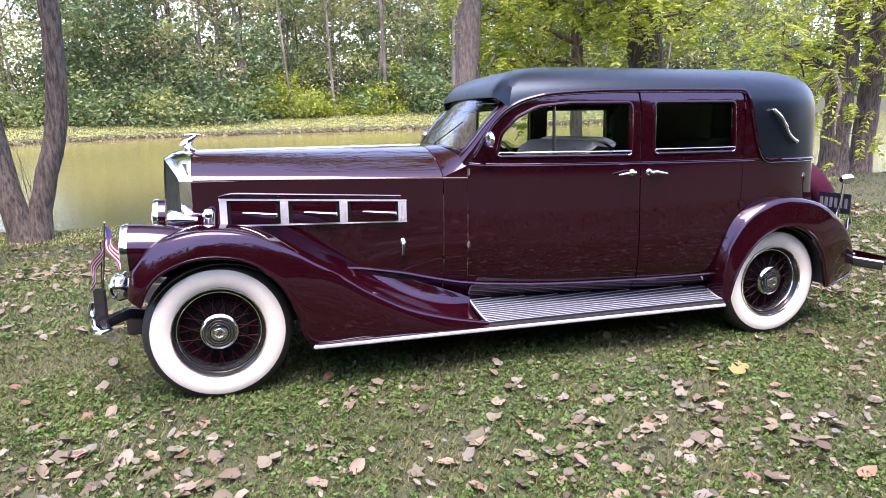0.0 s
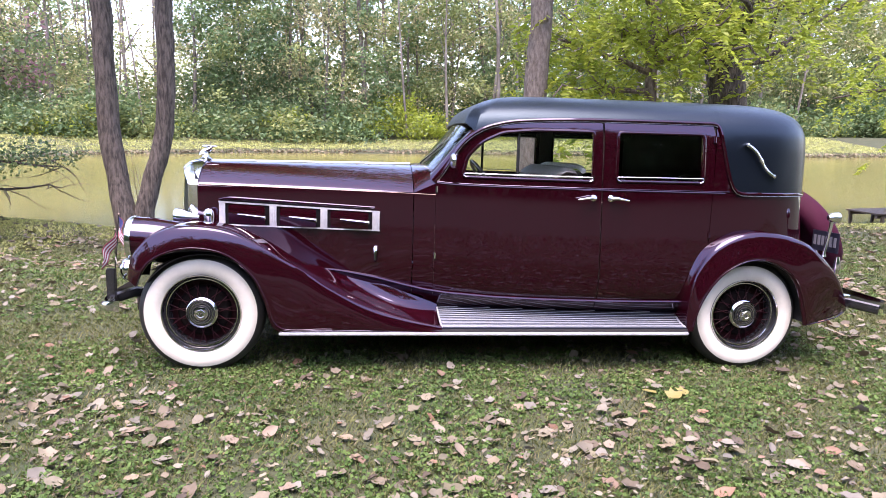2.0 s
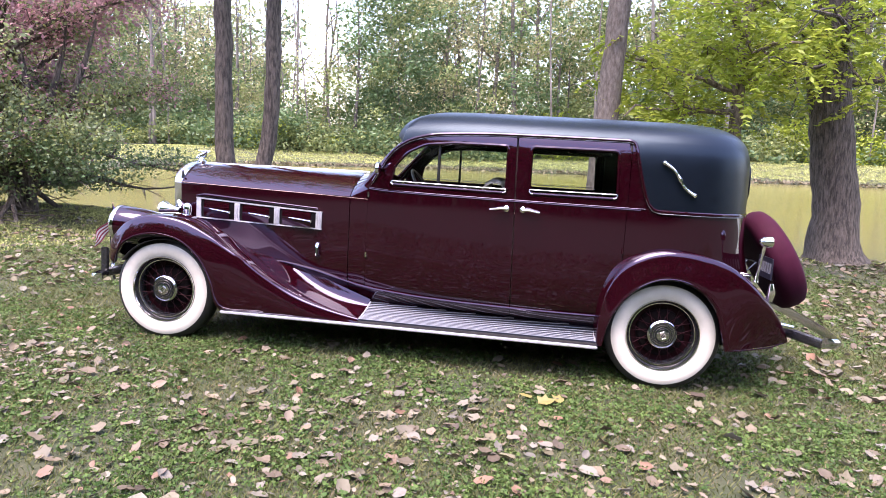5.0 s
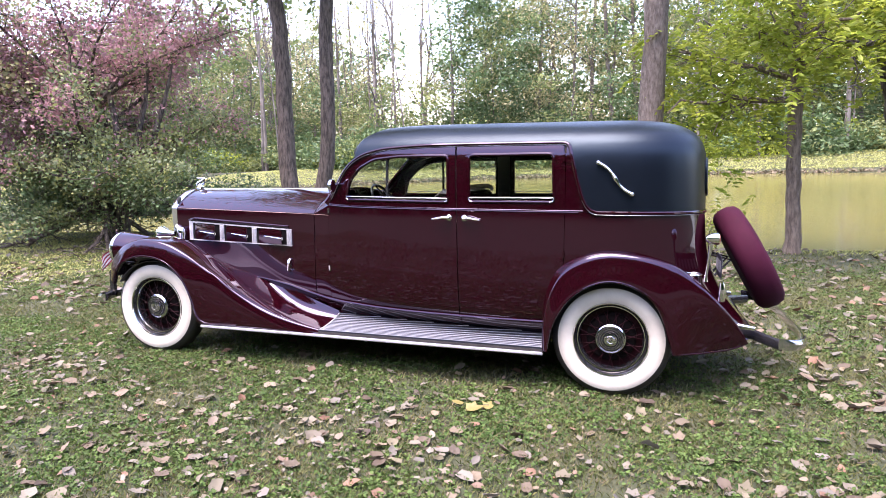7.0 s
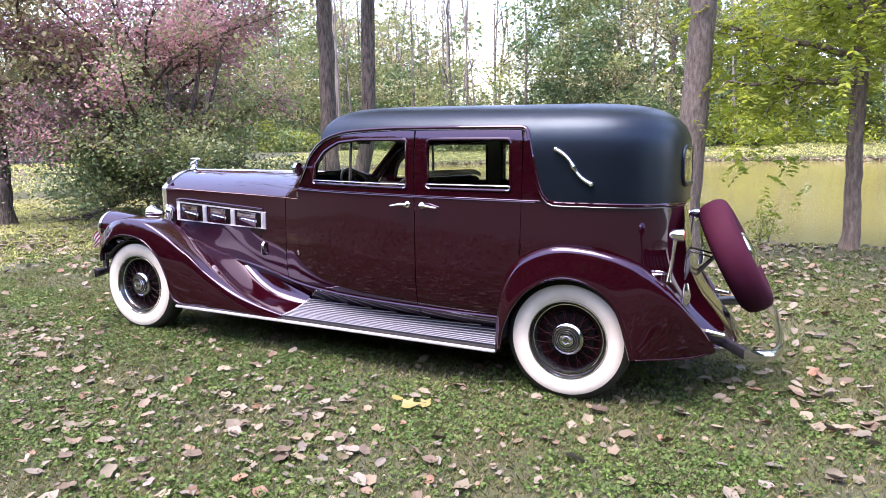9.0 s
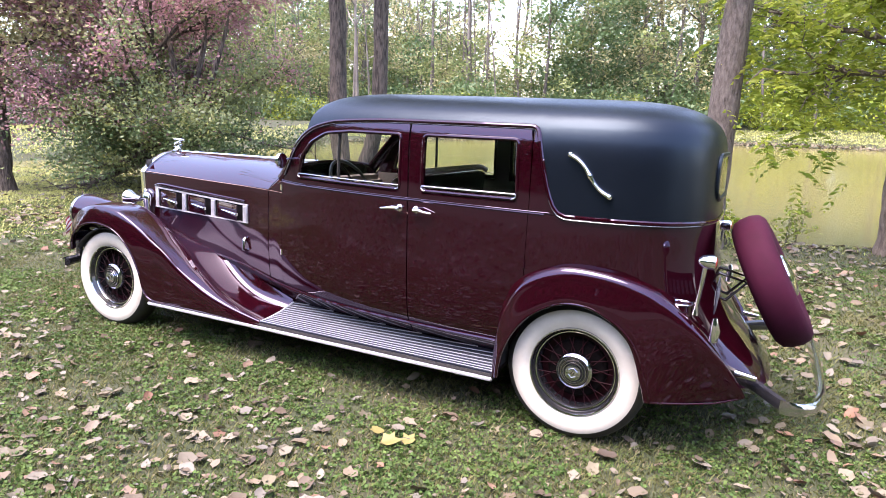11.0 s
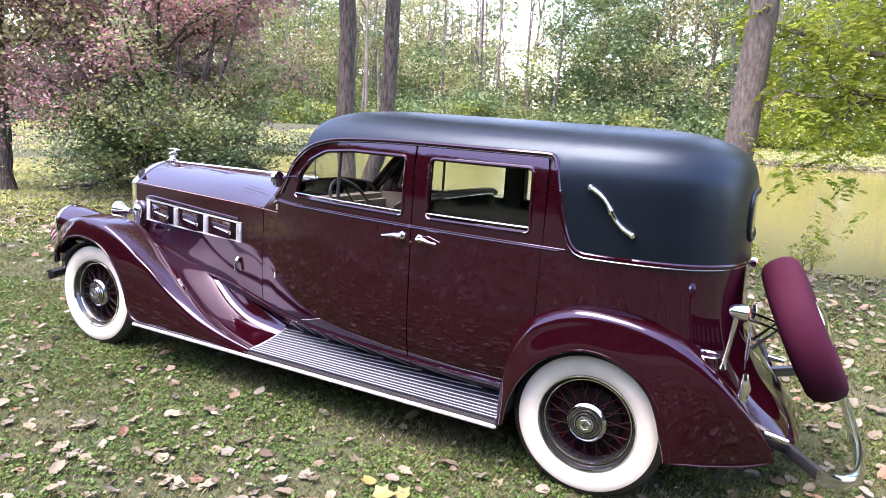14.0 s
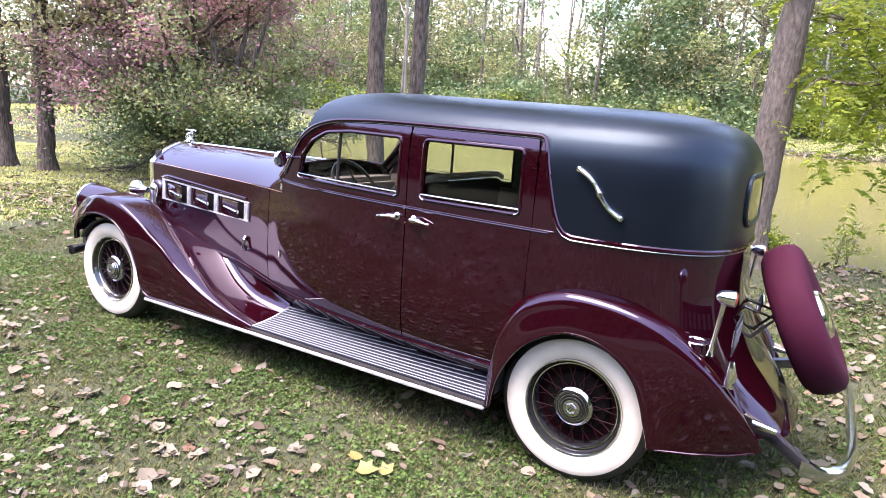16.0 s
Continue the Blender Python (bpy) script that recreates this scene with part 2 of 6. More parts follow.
# ---- helpers for shapes
def smoothcurve(pts):
    """A monotone cubic through (a, b) points, as a function of a."""
    a, b = np.array([p[0] for p in pts], float), np.array([p[1] for p in pts], float)
    h, d = np.diff(a), np.diff(b) / np.diff(a)
    m = np.zeros(len(a))
    m[0], m[-1] = d[0], d[-1]
    for i in range(1, len(a) - 1):
        if d[i - 1] * d[i] > 0:
            w1, w2 = 2 * h[i] + h[i - 1], h[i] + 2 * h[i - 1]
            m[i] = (w1 + w2) / (w1 / d[i - 1] + w2 / d[i])

    def f(x):
        x = np.clip(np.asarray(x, float), a[0], a[-1])
        i = np.clip(np.searchsorted(a, x) - 1, 0, len(h) - 1)
        t = (x - a[i]) / h[i]
        return ((2 * t**3 - 3 * t**2 + 1) * b[i] + (t**3 - 2 * t**2 + t) * h[i] * m[i]
                + (3 * t**2 - 2 * t**3) * b[i + 1] + (t**3 - t**2) * h[i] * m[i + 1])
    return f


def resample(pts, n, closed=False):
    """n points evenly spread along a polyline."""
    p = np.array(pts, float)
    if closed:
        p = np.vstack([p, p[:1]])
    s = np.concatenate([[0], np.cumsum(np.linalg.norm(np.diff(p, axis=0), axis=1))])
    at = np.linspace(0, s[-1], n, endpoint=not closed)
    return np.stack([np.interp(at, s, p[:, k]) for k in range(p.shape[1])], axis=1)


def along(rail, n):
    """A rail of points made smooth."""
    p = np.array(rail, float)
    t = np.linspace(0, len(p) - 1, n)
    i = np.clip(t.astype(int), 0, len(p) - 2)
    f = (t - i)[:, None]
    p0, p1, p2, p3 = p[np.maximum(i - 1, 0)], p[i], p[i + 1], p[np.minimum(i + 2, len(p) - 1)]
    return 0.5 * (2 * p1 + (p2 - p0) * f + (2 * p0 - 5 * p1 + 4 * p2 - p3) * f**2 + (3 * p1 - p0 - 3 * p2 + p3) * f**3)


def rounded(pts, r, steps=5):
    """A closed outline in two dimensions with its corners rounded; r: one radius or one for each corner."""
    out, n = [], len(pts)
    for i in range(n):
        p, q, s = (Vector(pts[k % n]) for k in (i - 1, i, i + 1))
        rad = r[i] if isinstance(r, (list, tuple)) else r
        a, b = (p - q).normalized(), (s - q).normalized()
        d = min(rad / max(math.tan(a.angle(b) / 2), 0.05), (p - q).length * 0.49, (s - q).length * 0.49)
        for k in range(steps + 1):
            t = k / steps
            out.append(tuple((q + a * d) * (1 - t) ** 2 + q * 2 * t * (1 - t) + (q + b * d) * t**2))
    return out


def grid(rows, bm=None, wrap=False, wrap_rows=False):
    """Quads between rows of points."""
    bm = bm or bmesh.new()
    vs = [[bm.verts.new(tuple(float(c) for c in p)) for p in row] for row in rows]
    count = len(vs)
    for i in range(count if wrap_rows else count - 1):
        a, b = vs[i], vs[(i + 1) % count]
        for j in range(len(a) if wrap else len(a) - 1):
            k = (j + 1) % len(a)
            bm.faces.new((a[j], a[k], b[k], b[j]))
    return bm


def tube(path, radius, n=10, bm=None, flat=1.0, normal=None, closed=False):
    """A tube along points; radius: a number or one for each point; flat squeezes it along the normal."""
    p = np.array(path, float)
    r = np.full(len(p), radius, float) if np.isscalar(radius) else np.array(radius, float)
    if closed:
        t = np.roll(p, -1, 0) - np.roll(p, 1, 0)
    else:
        t = np.gradient(p, axis=0)
    t /= np.maximum(np.linalg.norm(t, axis=1, keepdims=True), 1e-9)
    up = np.array(normal if normal is not None else ((0, 0, 1) if abs(t[0][2]) < 0.9 else (1, 0, 0)), float)
    rows = []
    for i in range(len(p)):
        u = up - t[i] * np.dot(up, t[i])
        u /= max(np.linalg.norm(u), 1e-9)
        v = np.cross(t[i], u)
        if normal is None:
            up = u
        rows.append([p[i] + r[i] * (flat * math.cos(a) * u + math.sin(a) * v) for a in np.linspace(0, 2 * math.pi, n, endpoint=False)])
    bm = bm or bmesh.new()
    start = len(bm.verts)
    grid(rows, bm, wrap=True, wrap_rows=closed)
    if not closed:
        bm.verts.ensure_lookup_table()
        bm.faces.new([bm.verts[start + k] for k in range(n)][::-1])
        bm.faces.new([bm.verts[start + (len(p) - 1) * n + k] for k in range(n)])
    return bm


def lathe(profile, n=48, bm=None, axis="y", centre=(0, 0, 0), close=False):
    """Turns (radius, along) points about an axis."""
    rows = []
    for r, a in profile:
        row = []
        for k in np.linspace(0, 2 * math.pi, n, endpoint=False):
            c, s = r * math.cos(k), r * math.sin(k)
            p = {"y": (c, a, s), "x": (a, c, s), "z": (c, s, a)}[axis]
            row.append([p[i] + centre[i] for i in range(3)])
        rows.append(row)
    return grid(rows, bm, wrap=True, wrap_rows=close)


def box(lo, hi, bm=None, bevel=0.0):
    b = bmesh.new()
    bmesh.ops.create_cube(b, size=1.0)
    for v in b.verts:
        v.co = [lo[k] + (v.co[k] + 0.5) * (hi[k] - lo[k]) for k in range(3)]
    if bevel:
        bmesh.ops.bevel(b, geom=b.edges[:], offset=bevel, segments=2, affect="EDGES", clamp_overlap=True)
    if bm is None:
        return b
    tmp = bpy.data.meshes.new("tmp")
    b.to_mesh(tmp)
    bm.from_mesh(tmp)
    b.free()
    bpy.data.meshes.remove(tmp)
    return bm


def part(name, bm, mat, parent=None, label="", thick=0.0, smooth=True, move=None, flip=None):
    """Links a bmesh as one mesh object under a thing or a part."""
    if move is not None:
        bm.transform(move)
    bmesh.ops.recalc_face_normals(bm, faces=bm.faces[:])
    if smooth:
        for f in bm.faces:
            f.smooth = True
    me = bpy.data.meshes.new(name)
    bm.to_mesh(me)
    bm.free()
    me.materials.append(mat)
    if smooth:
        me.set_sharp_from_angle(angle=radians(38))
    ob = new(name, me)
    if parent:
        ob.parent = parent
    if thick:
        s = ob.modifiers.new("thickness", "SOLIDIFY")
        s.thickness, s.offset = thick, 0.0
        if smooth:
            e = ob.modifiers.new("crisp rim", "EDGE_SPLIT")
            e.split_angle = radians(38)
    if label:
        ob["label"] = label
    return ob


def thing(name, label, category, group="", kind="", at=None):
    ob = new(name)
    ob.empty_display_size = 0.2
    if at is not None:
        ob.matrix_world = at
    return tagged(ob, label, category, group, kind)


MIRROR = Matrix.Diagonal((1, -1, 1, 1))


def mesh_object(name, verts, faces, mat, parent=None, smooth=False):
    me = bpy.data.meshes.new(name)
    me.from_pydata([tuple(v) for v in verts], [], [tuple(f) for f in faces])
    me.materials.append(mat)
    if smooth:
        me.polygons.foreach_set("use_smooth", [True] * len(me.polygons))
    ob = new(name, me)
    if parent:
        ob.parent = parent
    return ob

# ---- lawn, pond, far bank
POND = np.array([(60, 9.5), (30, 9.0), (14, 8.6), (8, 8.35), (3.5, 8.4), (-1, 8.8), (-5, 9.1), (-9, 9.2), (-13, 8.6), (-17, 8.4), (-22, 9.6), (-26, 11.5),
                 (-27, 13.6), (-25, 17), (-24, 24), (-24, 32), (-19, 39.5), (-8, 42.5), (4, 41.0), (15, 38), (30, 36.5), (60, 36)], float)
WATER_Z = -0.60
rng = np.random.default_rng(7)


def pond_distance(x, y):
    """Distance to the pond's edge, minus inside."""
    x, y = np.asarray(x, float), np.asarray(y, float)
    best, inside = np.full(x.shape, 1e9), np.zeros(x.shape, bool)
    for (ax, ay), (bx, by) in zip(POND, np.roll(POND, -1, 0)):
        ex, ey = bx - ax, by - ay
        t = np.clip(((x - ax) * ex + (y - ay) * ey) / (ex * ex + ey * ey), 0, 1)
        best = np.minimum(best, np.hypot(x - ax - t * ex, y - ay - t * ey))
        cross = (ay > y) != (by > y)
        with np.errstate(divide="ignore", invalid="ignore"):
            inside ^= cross & (x < ex * (y - ay) / (ey if ey else 1e-9) + ax)
    return np.where(inside, -best, best)


def ease(t):
    t = np.clip(t, 0, 1)
    return t * t * (3 - 2 * t)


def ground_z(x, y):
    x, y = np.asarray(x, float), np.asarray(y, float)
    base = -0.03 * np.clip(x, -9, 9) - 0.044 * np.clip(y, -14, 8.5)
    level = np.interp(x, [-16, -9, -7, -4.9, -2, 2, 4.3, 6.3, 11.4], [0.12, 0.02, -0.14, -0.36, -0.34, -0.30, -0.24, -0.29, -0.31])
    near = ease((y - 2.0) / 4.6) * (y < 30)
    base = base * (1 - near) + level * near
    d = pond_distance(x, y)
    far = ease((y - 24) / 12) + (1 - ease((y - 24) / 12)) * ease((-x - 19) / 8) * ease((y - 9) / 5)
    high = base * (1 - far) + far * (WATER_Z + 0.22 + 0.095 * np.clip(d, 0, 9))
    high = np.maximum(high, WATER_Z + 0.10 + 0.03 * np.clip(d, 0, 3))
    shore = ease(d / (1.6 - 0.9 * far))
    z = np.where(d > 0, (WATER_Z - 0.02) * (1 - shore) + high * shore, WATER_Z - 0.02 - 0.25 * np.clip(-d, 0, 4))
    return z + 0.012 * np.sin(3.1 * x + 1.7 * y) * np.sin(2.3 * y - 1.1 * x) * (np.abs(x) < 12)


def spread_axis(lo, hi, fine_lo, fine_hi, step):
    mid = list(np.arange(fine_lo, fine_hi, step))
    up, s = [fine_hi], step
    while up[-1] < hi:
        s *= 1.13
        up.append(min(up[-1] + s, hi))
    down, s = [fine_lo], step
    while down[-1] > lo:
        s *= 1.13
        down.append(max(down[-1] - s, lo))
    return np.array(down[:0:-1] + mid + up)


gx, gy = spread_axis(-700, 700, -16, 10, 0.2), spread_axis(-500, 900, -5, 15, 0.2)
gX, gY = np.meshgrid(gx, gy)
gZ = ground_z(gX, gY)
cols, rows_n = len(gx), len(gy)
corner = (np.arange(rows_n - 1)[:, None] * cols + np.arange(cols - 1)[None, :]).ravel()
ground = mesh_object("ground", np.stack([gX.ravel(), gY.ravel(), gZ.ravel()], 1),
                     np.stack([corner, corner + 1, corner + cols + 1, corner + cols], 1), DIRT, smooth=True)
tagged(ground, "patchy autumn lawn sloping gently to a pond", "lawn", kind="structure")

ring = [(x, y, WATER_Z) for x, y in ((-40, 5), (90, 5), (90, 50), (-40, 50))]
water = mesh_object("water", ring, [(0, 1, 2, 3)], WATER)
tagged(water, "still olive-brown pond water mirroring the trees", "pond", kind="structure")


# ---- trees
def leaf_mesh(name, points, size, mat, parent=None, seed=0, droop=0.3, narrow=0.5, ways=None):
    """Many small pointed leaves, each two triangles folded along the midrib."""
    r = np.random.default_rng(seed)
    n = len(points)
    d = r.normal(size=(n, 3))
    d[:, 2] = d[:, 2] * 0.6 - droop
    if ways is not None:
        d = np.asarray(ways) + 0.3 * d
    d /= np.linalg.norm(d, axis=1, keepdims=True)
    side = np.cross(d, r.normal(size=(n, 3)) + np.array([0, 0, 0.0 if ways is None else 0.5]))
    side /= np.maximum(np.linalg.norm(side, axis=1, keepdims=True), 1e-6)
    up = np.cross(side, d)
    s = (size * r.uniform(0.6, 1.35, n))[:, None]
    p = np.asarray(points)
    a, c = p - d * s * 0.5, p + d * s * 0.5
    b = p + side * s * narrow * 0.5 + up * s * 0.12
    e = p - side * s * narrow * 0.5 + up * s * 0.12
    verts = np.stack([a, b, c, e], 1).reshape(-1, 3)
    i = np.arange(n)[:, None] * 4
    faces = np.vstack([i + np.array([[0, 1, 2]]), i + np.array([[0, 2, 3]])])
    me = bpy.data.meshes.new(name)
    me.vertices.add(len(verts))
    me.vertices.foreach_set("co", verts.ravel())
    me.loops.add(len(faces) * 3)
    me.loops.foreach_set("vertex_index", faces.ravel().astype(np.int32))
    me.polygons.add(len(faces))
    me.polygons.foreach_set("loop_start", np.arange(0, len(faces) * 3, 3, dtype=np.int32))
    me.update(calc_edges=True)
    me.materials.append(mat)
    ob = new(name, me)
    if parent:
        ob.parent = parent
    return ob


def bough(start, way, length, r0, r, bends=5, wander=0.25, lift=0.05):
    """The points and radii of a crooked limb."""
    p, d, pts, rad = np.array(start, float), np.array(way, float), [], []
    d /= np.linalg.norm(d)
    for k in range(bends + 1):
        pts.append(p.copy())
        rad.append(r0 * (1 - 0.8 * k / bends))
        d = d + r.normal(scale=wander, size=3) + np.array([0, 0, lift])
        d /= np.linalg.norm(d)
        p = p + d * length / bends
    return pts, rad


def clumps(centres, each, radius, r):
    out = []
    for c in centres:
        out.append(np.array(c) + r.normal(size=(each, 3)) * np.array([radius, radius, radius * 0.6]))
    return np.vstack(out)


def sprays(tips, count, r, length=0.42, pairs=6, spread=0.4):
    """Drooping compound leaves near each tip: the places of the leaflets and the ways they point."""
    t = np.repeat(np.array(tips), count, axis=0)
    t = t + r.normal(size=t.shape) * np.array([spread, spread, spread * 0.7])
    n = len(t)
    a = r.uniform(0, 2 * math.pi, n)
    out = np.stack([np.cos(a), np.sin(a), r.uniform(-0.9, 0.1, n)], 1)
    out /= np.linalg.norm(out, axis=1, keepdims=True)
    side = np.cross(out, [0, 0, 1.0])
    side /= np.maximum(np.linalg.norm(side, axis=1, keepdims=True), 1e-6)
    long = (length * r.uniform(0.6, 1.2, n))[:, None]
    pts, ways = [], []
    for k in range(pairs):
        f = (k + 0.6) / pairs
        mid = t + out * long * f + np.array([0, 0, -0.35]) * long * f * f
        for w in (-1, 1):
            way = side * w + out * 0.7
            pts.append(mid + way * long * 0.10)
            ways.append(way)
    return np.vstack(pts), np.vstack(ways)


def tree(name, label, trunk, bark, limbs, leaf, leaf_n, leaf_size, seed, clump=0.5, category="tree", twig=3, extra=(), compound=False):
    """trunk: (x, y, z, radius) points. limbs: (share of the trunk's length, heading, slope, length). Leaves hang round the limbs' outer halves."""
    r = np.random.default_rng(seed)
    t = np.array(trunk, float)
    dense = resample(along(t, 160), 40)
    wob = r.normal(scale=0.010, size=(40, 2))
    dense[1:, :2] += wob[1:]
    root = thing(name, label, category, at=Matrix.Translation(t[0][:3]))
    o = t[0][:3]
    bm = bmesh.new()
    flare = dense[:, 3] * (1 + 0.45 * np.exp(-(dense[:, 2] - o[2]) / 0.20))
    tube(dense[:, :3] - o, flare, 16, bm)
    for v in bm.verts:
        k = noise.noise(v.co * 4.0) * 0.05
        v.co.x += (v.co.x - np.interp(v.co.z, dense[:, 2] - o[2], dense[:, 0] - o[0])) * k * 2
        v.co.y += (v.co.y - np.interp(v.co.z, dense[:, 2] - o[2], dense[:, 1] - o[1])) * k * 2
    part("trunk", bm, bark, root)
    tips = [np.array(e) - o for e in extra]
    for share, heading, slope, length in limbs:
        at = dense[min(int(share * 39), 39)]
        way = (math.cos(radians(heading)) * math.cos(radians(slope)), math.sin(radians(heading)) * math.cos(radians(slope)), math.sin(radians(slope)))
        pts, rad = bough(at[:3] - o, way, length, min(at[3] * 0.55, 0.02 + length * 0.02), r, 7)
        bm = tube(pts, rad, 7)
        for _ in range(twig):
            k = r.integers(1, len(pts) - 1)
            sub, srad = bough(pts[k], np.array(way) + r.normal(scale=0.7, size=3), length * 0.45, rad[k] * 0.5, r, 5, 0.35)
            tube(sub, srad, 5, bm)
            tips += sub[1:]
            for _ in range(2):
                k2 = r.integers(1, len(sub) - 1)
                fine, frad = bough(sub[k2], r.normal(size=3), length * 0.2, srad[k2] * 0.6, r, 3, 0.4, -0.05)
                tube(fine, frad, 4, bm)
        tips += pts[2:]
        part("limb", bm, bark, root)
    if leaf_n and tips:
        if compound:
            pts, ways = sprays(tips, max(int(leaf_n / len(tips) / 12), 1), r, spread=clump)
            leaf_mesh("crown", pts, leaf_size, leaf, root, seed, narrow=0.42, ways=ways)
        else:
            leaf_mesh("crown", clumps(tips, max(int(leaf_n / len(tips)), 1), clump, r), leaf_size, leaf, root, seed)
    return root


def gz(x, y):
    return float(ground_z(np.array([x]), np.array([y]))[0])


def stem(x, y, lean, height, r0, r1, n=5, bend=0.0):
    z = gz(x, y) - 0.06
    return [(x + lean[0] * k / (n - 1) + bend * math.sin(math.pi * k / (n - 1)), y + lean[1] * k / (n - 1), z + height * k / (n - 1), r0 + (r1 - r0) * k / (n - 1)) for k in range(n)]

# ---- the car, in its own frame: nose towards -x, the driver's side towards -y, the ground at z = 0
car = thing("vintage_limousine", "polished burgundy vintage limousine with black leather roof on grass", "car", at=LEVEL)
HALF = smoothcurve([(-2.0, 0.352), (-1.95, 0.36), (-1.2, 0.46), (-0.72, 0.518), (-0.48, 0.565), (-0.335, 0.602), (-0.1, 0.66), (0.2, 0.722), (0.45, 0.757), (0.7, 0.783), (1.1, 0.812), (1.5, 0.82)])
SLOPE = smoothcurve([(0.3, 1.0), (1.23, 1.0), (1.5, 0.995), (1.6, 0.985), (1.68, 0.955), (1.74, 0.90), (1.79, 0.80), (1.825, 0.66), (1.845, 0.48), (1.856, 0.25), (1.86, 0.0)])
TUCK = smoothcurve([(0.3, 0.16), (0.40, 0.105), (0.44, 0.068), (0.47, 0.042), (0.50, 0.030), (0.6, 0.012), (0.7, 0.003), (0.8, 0.0), (2.0, 0.0)])
DRIP = smoothcurve([(-0.335, 1.235), (-0.29, 1.31), (-0.235, 1.405), (-0.185, 1.485), (-0.10, 1.567), (0.01, 1.622), (0.2, 1.66), (0.66, 1.68), (1.5, 1.684)])
HOOD_FOOT = smoothcurve([(-2.0, 0.74), (-1.64, 0.74), (-1.28, 0.65), (-1.12, 0.61), (-0.95, 0.575), (-0.76, 0.53), (-0.55, 0.46), (-0.33, 0.38)])
REAR = 3.2


def rear_plan(n):
    """The rounded tail in plan, from the rear door's edge to the middle of the back."""
    th = np.linspace(0.0, 1.0, n)
    th = math.pi / 2 * (1 - th)
    return [(1.5 + 0.925 * max(math.cos(a), 0) ** (2 / REAR), 0.82 * max(math.sin(a), 0) ** (2 / REAR)) for a in th]


def skin(x, z, out=0.0):
    """A point of the body's side."""
    x_, z_ = float(x), float(z)
    y = float(HALF(x_)) * float(SLOPE(z_)) - float(TUCK(z_)) * float(ease((x_ + 0.95) / 0.6))
    return (x_, -(y + out), z_)


def both(name, make, mat, parent=car, label="", thick=0.0, smooth=True):
    """The same part on the driver's side and mirrored on the other."""
    obs = [part(name, make(), mat, parent, label, thick, smooth)]
    bm = make()
    bm.transform(MIRROR)
    obs.append(part(name, bm, mat, parent, label, thick, smooth))
    return obs


def skin_grid(outline_low, outline_high, n, m, out=0.0):
    """A panel of the side between two curves of (x, z)."""
    lo, hi = resample(outline_low, n), resample(outline_high, n)
    return grid([[skin(*(lo[i] * (1 - t) + hi[i] * t), out) for i in range(n)] for t in np.linspace(0, 1, m)])


def skin_ring(outer, inner, n=120, m=4, out=0.0, depth=0.035):
    """A window surround: from its outer outline to the opening, turned inwards at the opening. Both outlines begin at the same corner."""
    o, i = resample(outer, n, True), resample(inner, n, True)
    rows = [[skin(*(o[k] * (1 - t) + i[k] * t), out) for k in range(n)] for t in np.linspace(0, 1, m)]
    last = [skin(*i[k], out - depth) for k in range(n)]
    return grid(rows + [last], wrap=True)


def skin_tube(line, radius, out=0.0, n=8, flat=1.0, closed=False, count=60):
    pts = [skin(x, z, out) for x, z in resample(line, count, closed)]
    return tube(pts, radius, n, flat=flat, normal=(0, 1, 0), closed=closed)


# -- underside
both("chassis_rail", lambda: box((-2.35, -0.42, 0.30), (2.55, -0.34, 0.42), bevel=0.01), DARK)
part("floor_pan", box((-1.9, -0.44, 0.36), (2.30, 0.44, 0.40), bevel=0.01), DARK, car)
part("engine_block", box((-1.85, -0.30, 0.42), (-0.55, 0.30, 1.05), bevel=0.04), DARK, car)
part("firewall", box((-0.52, -0.42, 0.42), (-0.50, 0.42, 1.20), bevel=0.004), DARK, car)
# unseen trays, added to block light and deepen the shadow below
part("shadow_tray", box((-1.30, -0.83, 0.245), (1.36, 0.83, 0.262), bevel=0.003), DARK, car)
part("shadow_tray", box((1.36, -0.50, 0.28), (2.52, 0.50, 0.297), bevel=0.003), DARK, car)
for axle_x in (-1.83, 1.83):
    part("axle", tube([(axle_x, -0.70, 0.385), (axle_x, 0.70, 0.385)], 0.045, 10), DARK, car)


# -- hood
def hood_section(x, grow=0.0):
    hw = float(HALF(x)) + grow
    pts = []
    for a in np.linspace(-1, 1, 49):
        f = math.copysign(abs(a) ** 0.8, a)
        pts.append((x, hw * f, 1.165 + (0.168 + 0.01 * (x + 1.95)) * (1 - abs(f) ** 1.9) ** 0.86))
    return pts


def hood_half(sign):
    rows = []
    for x in np.linspace(-1.945, -0.485, 40):
        s = hood_section(x)
        rows.append(s[:25] if sign < 0 else s[24:])
    return grid(rows)


part("hood_panel", hood_half(-1), PAINT, car, thick=0.006)
part("hood_panel", hood_half(1), PAINT, car, thick=0.006)
part("hood_hinge", tube([(x, 0, 1.336 + 0.01 * (x + 1.95)) for x in np.linspace(-1.95, -0.48, 20)], 0.007, 8), CHROME, car)


def hood_side():
    rows = []
    for t in np.linspace(0, 1, 14):
        rows.append([skin(x, float(HOOD_FOOT(x)) * (1 - t) + 1.165 * t) for x in np.linspace(-1.95, -0.485, 40)])
    return grid(rows)


sides = both("hood_side", hood_side, PAINT, thick=0.006)


def cowl_side():
    xs = np.linspace(-0.478, -0.337, 8)
    return grid([[skin(x, (0.37 + 0.03 * t) * (1 - t) + (1.165 + 0.07 * (x + 0.478) / 0.141) * t) for x in xs] for t in np.linspace(0, 1, 16)])


both("cowl_side", cowl_side, PAINT, thick=0.006)


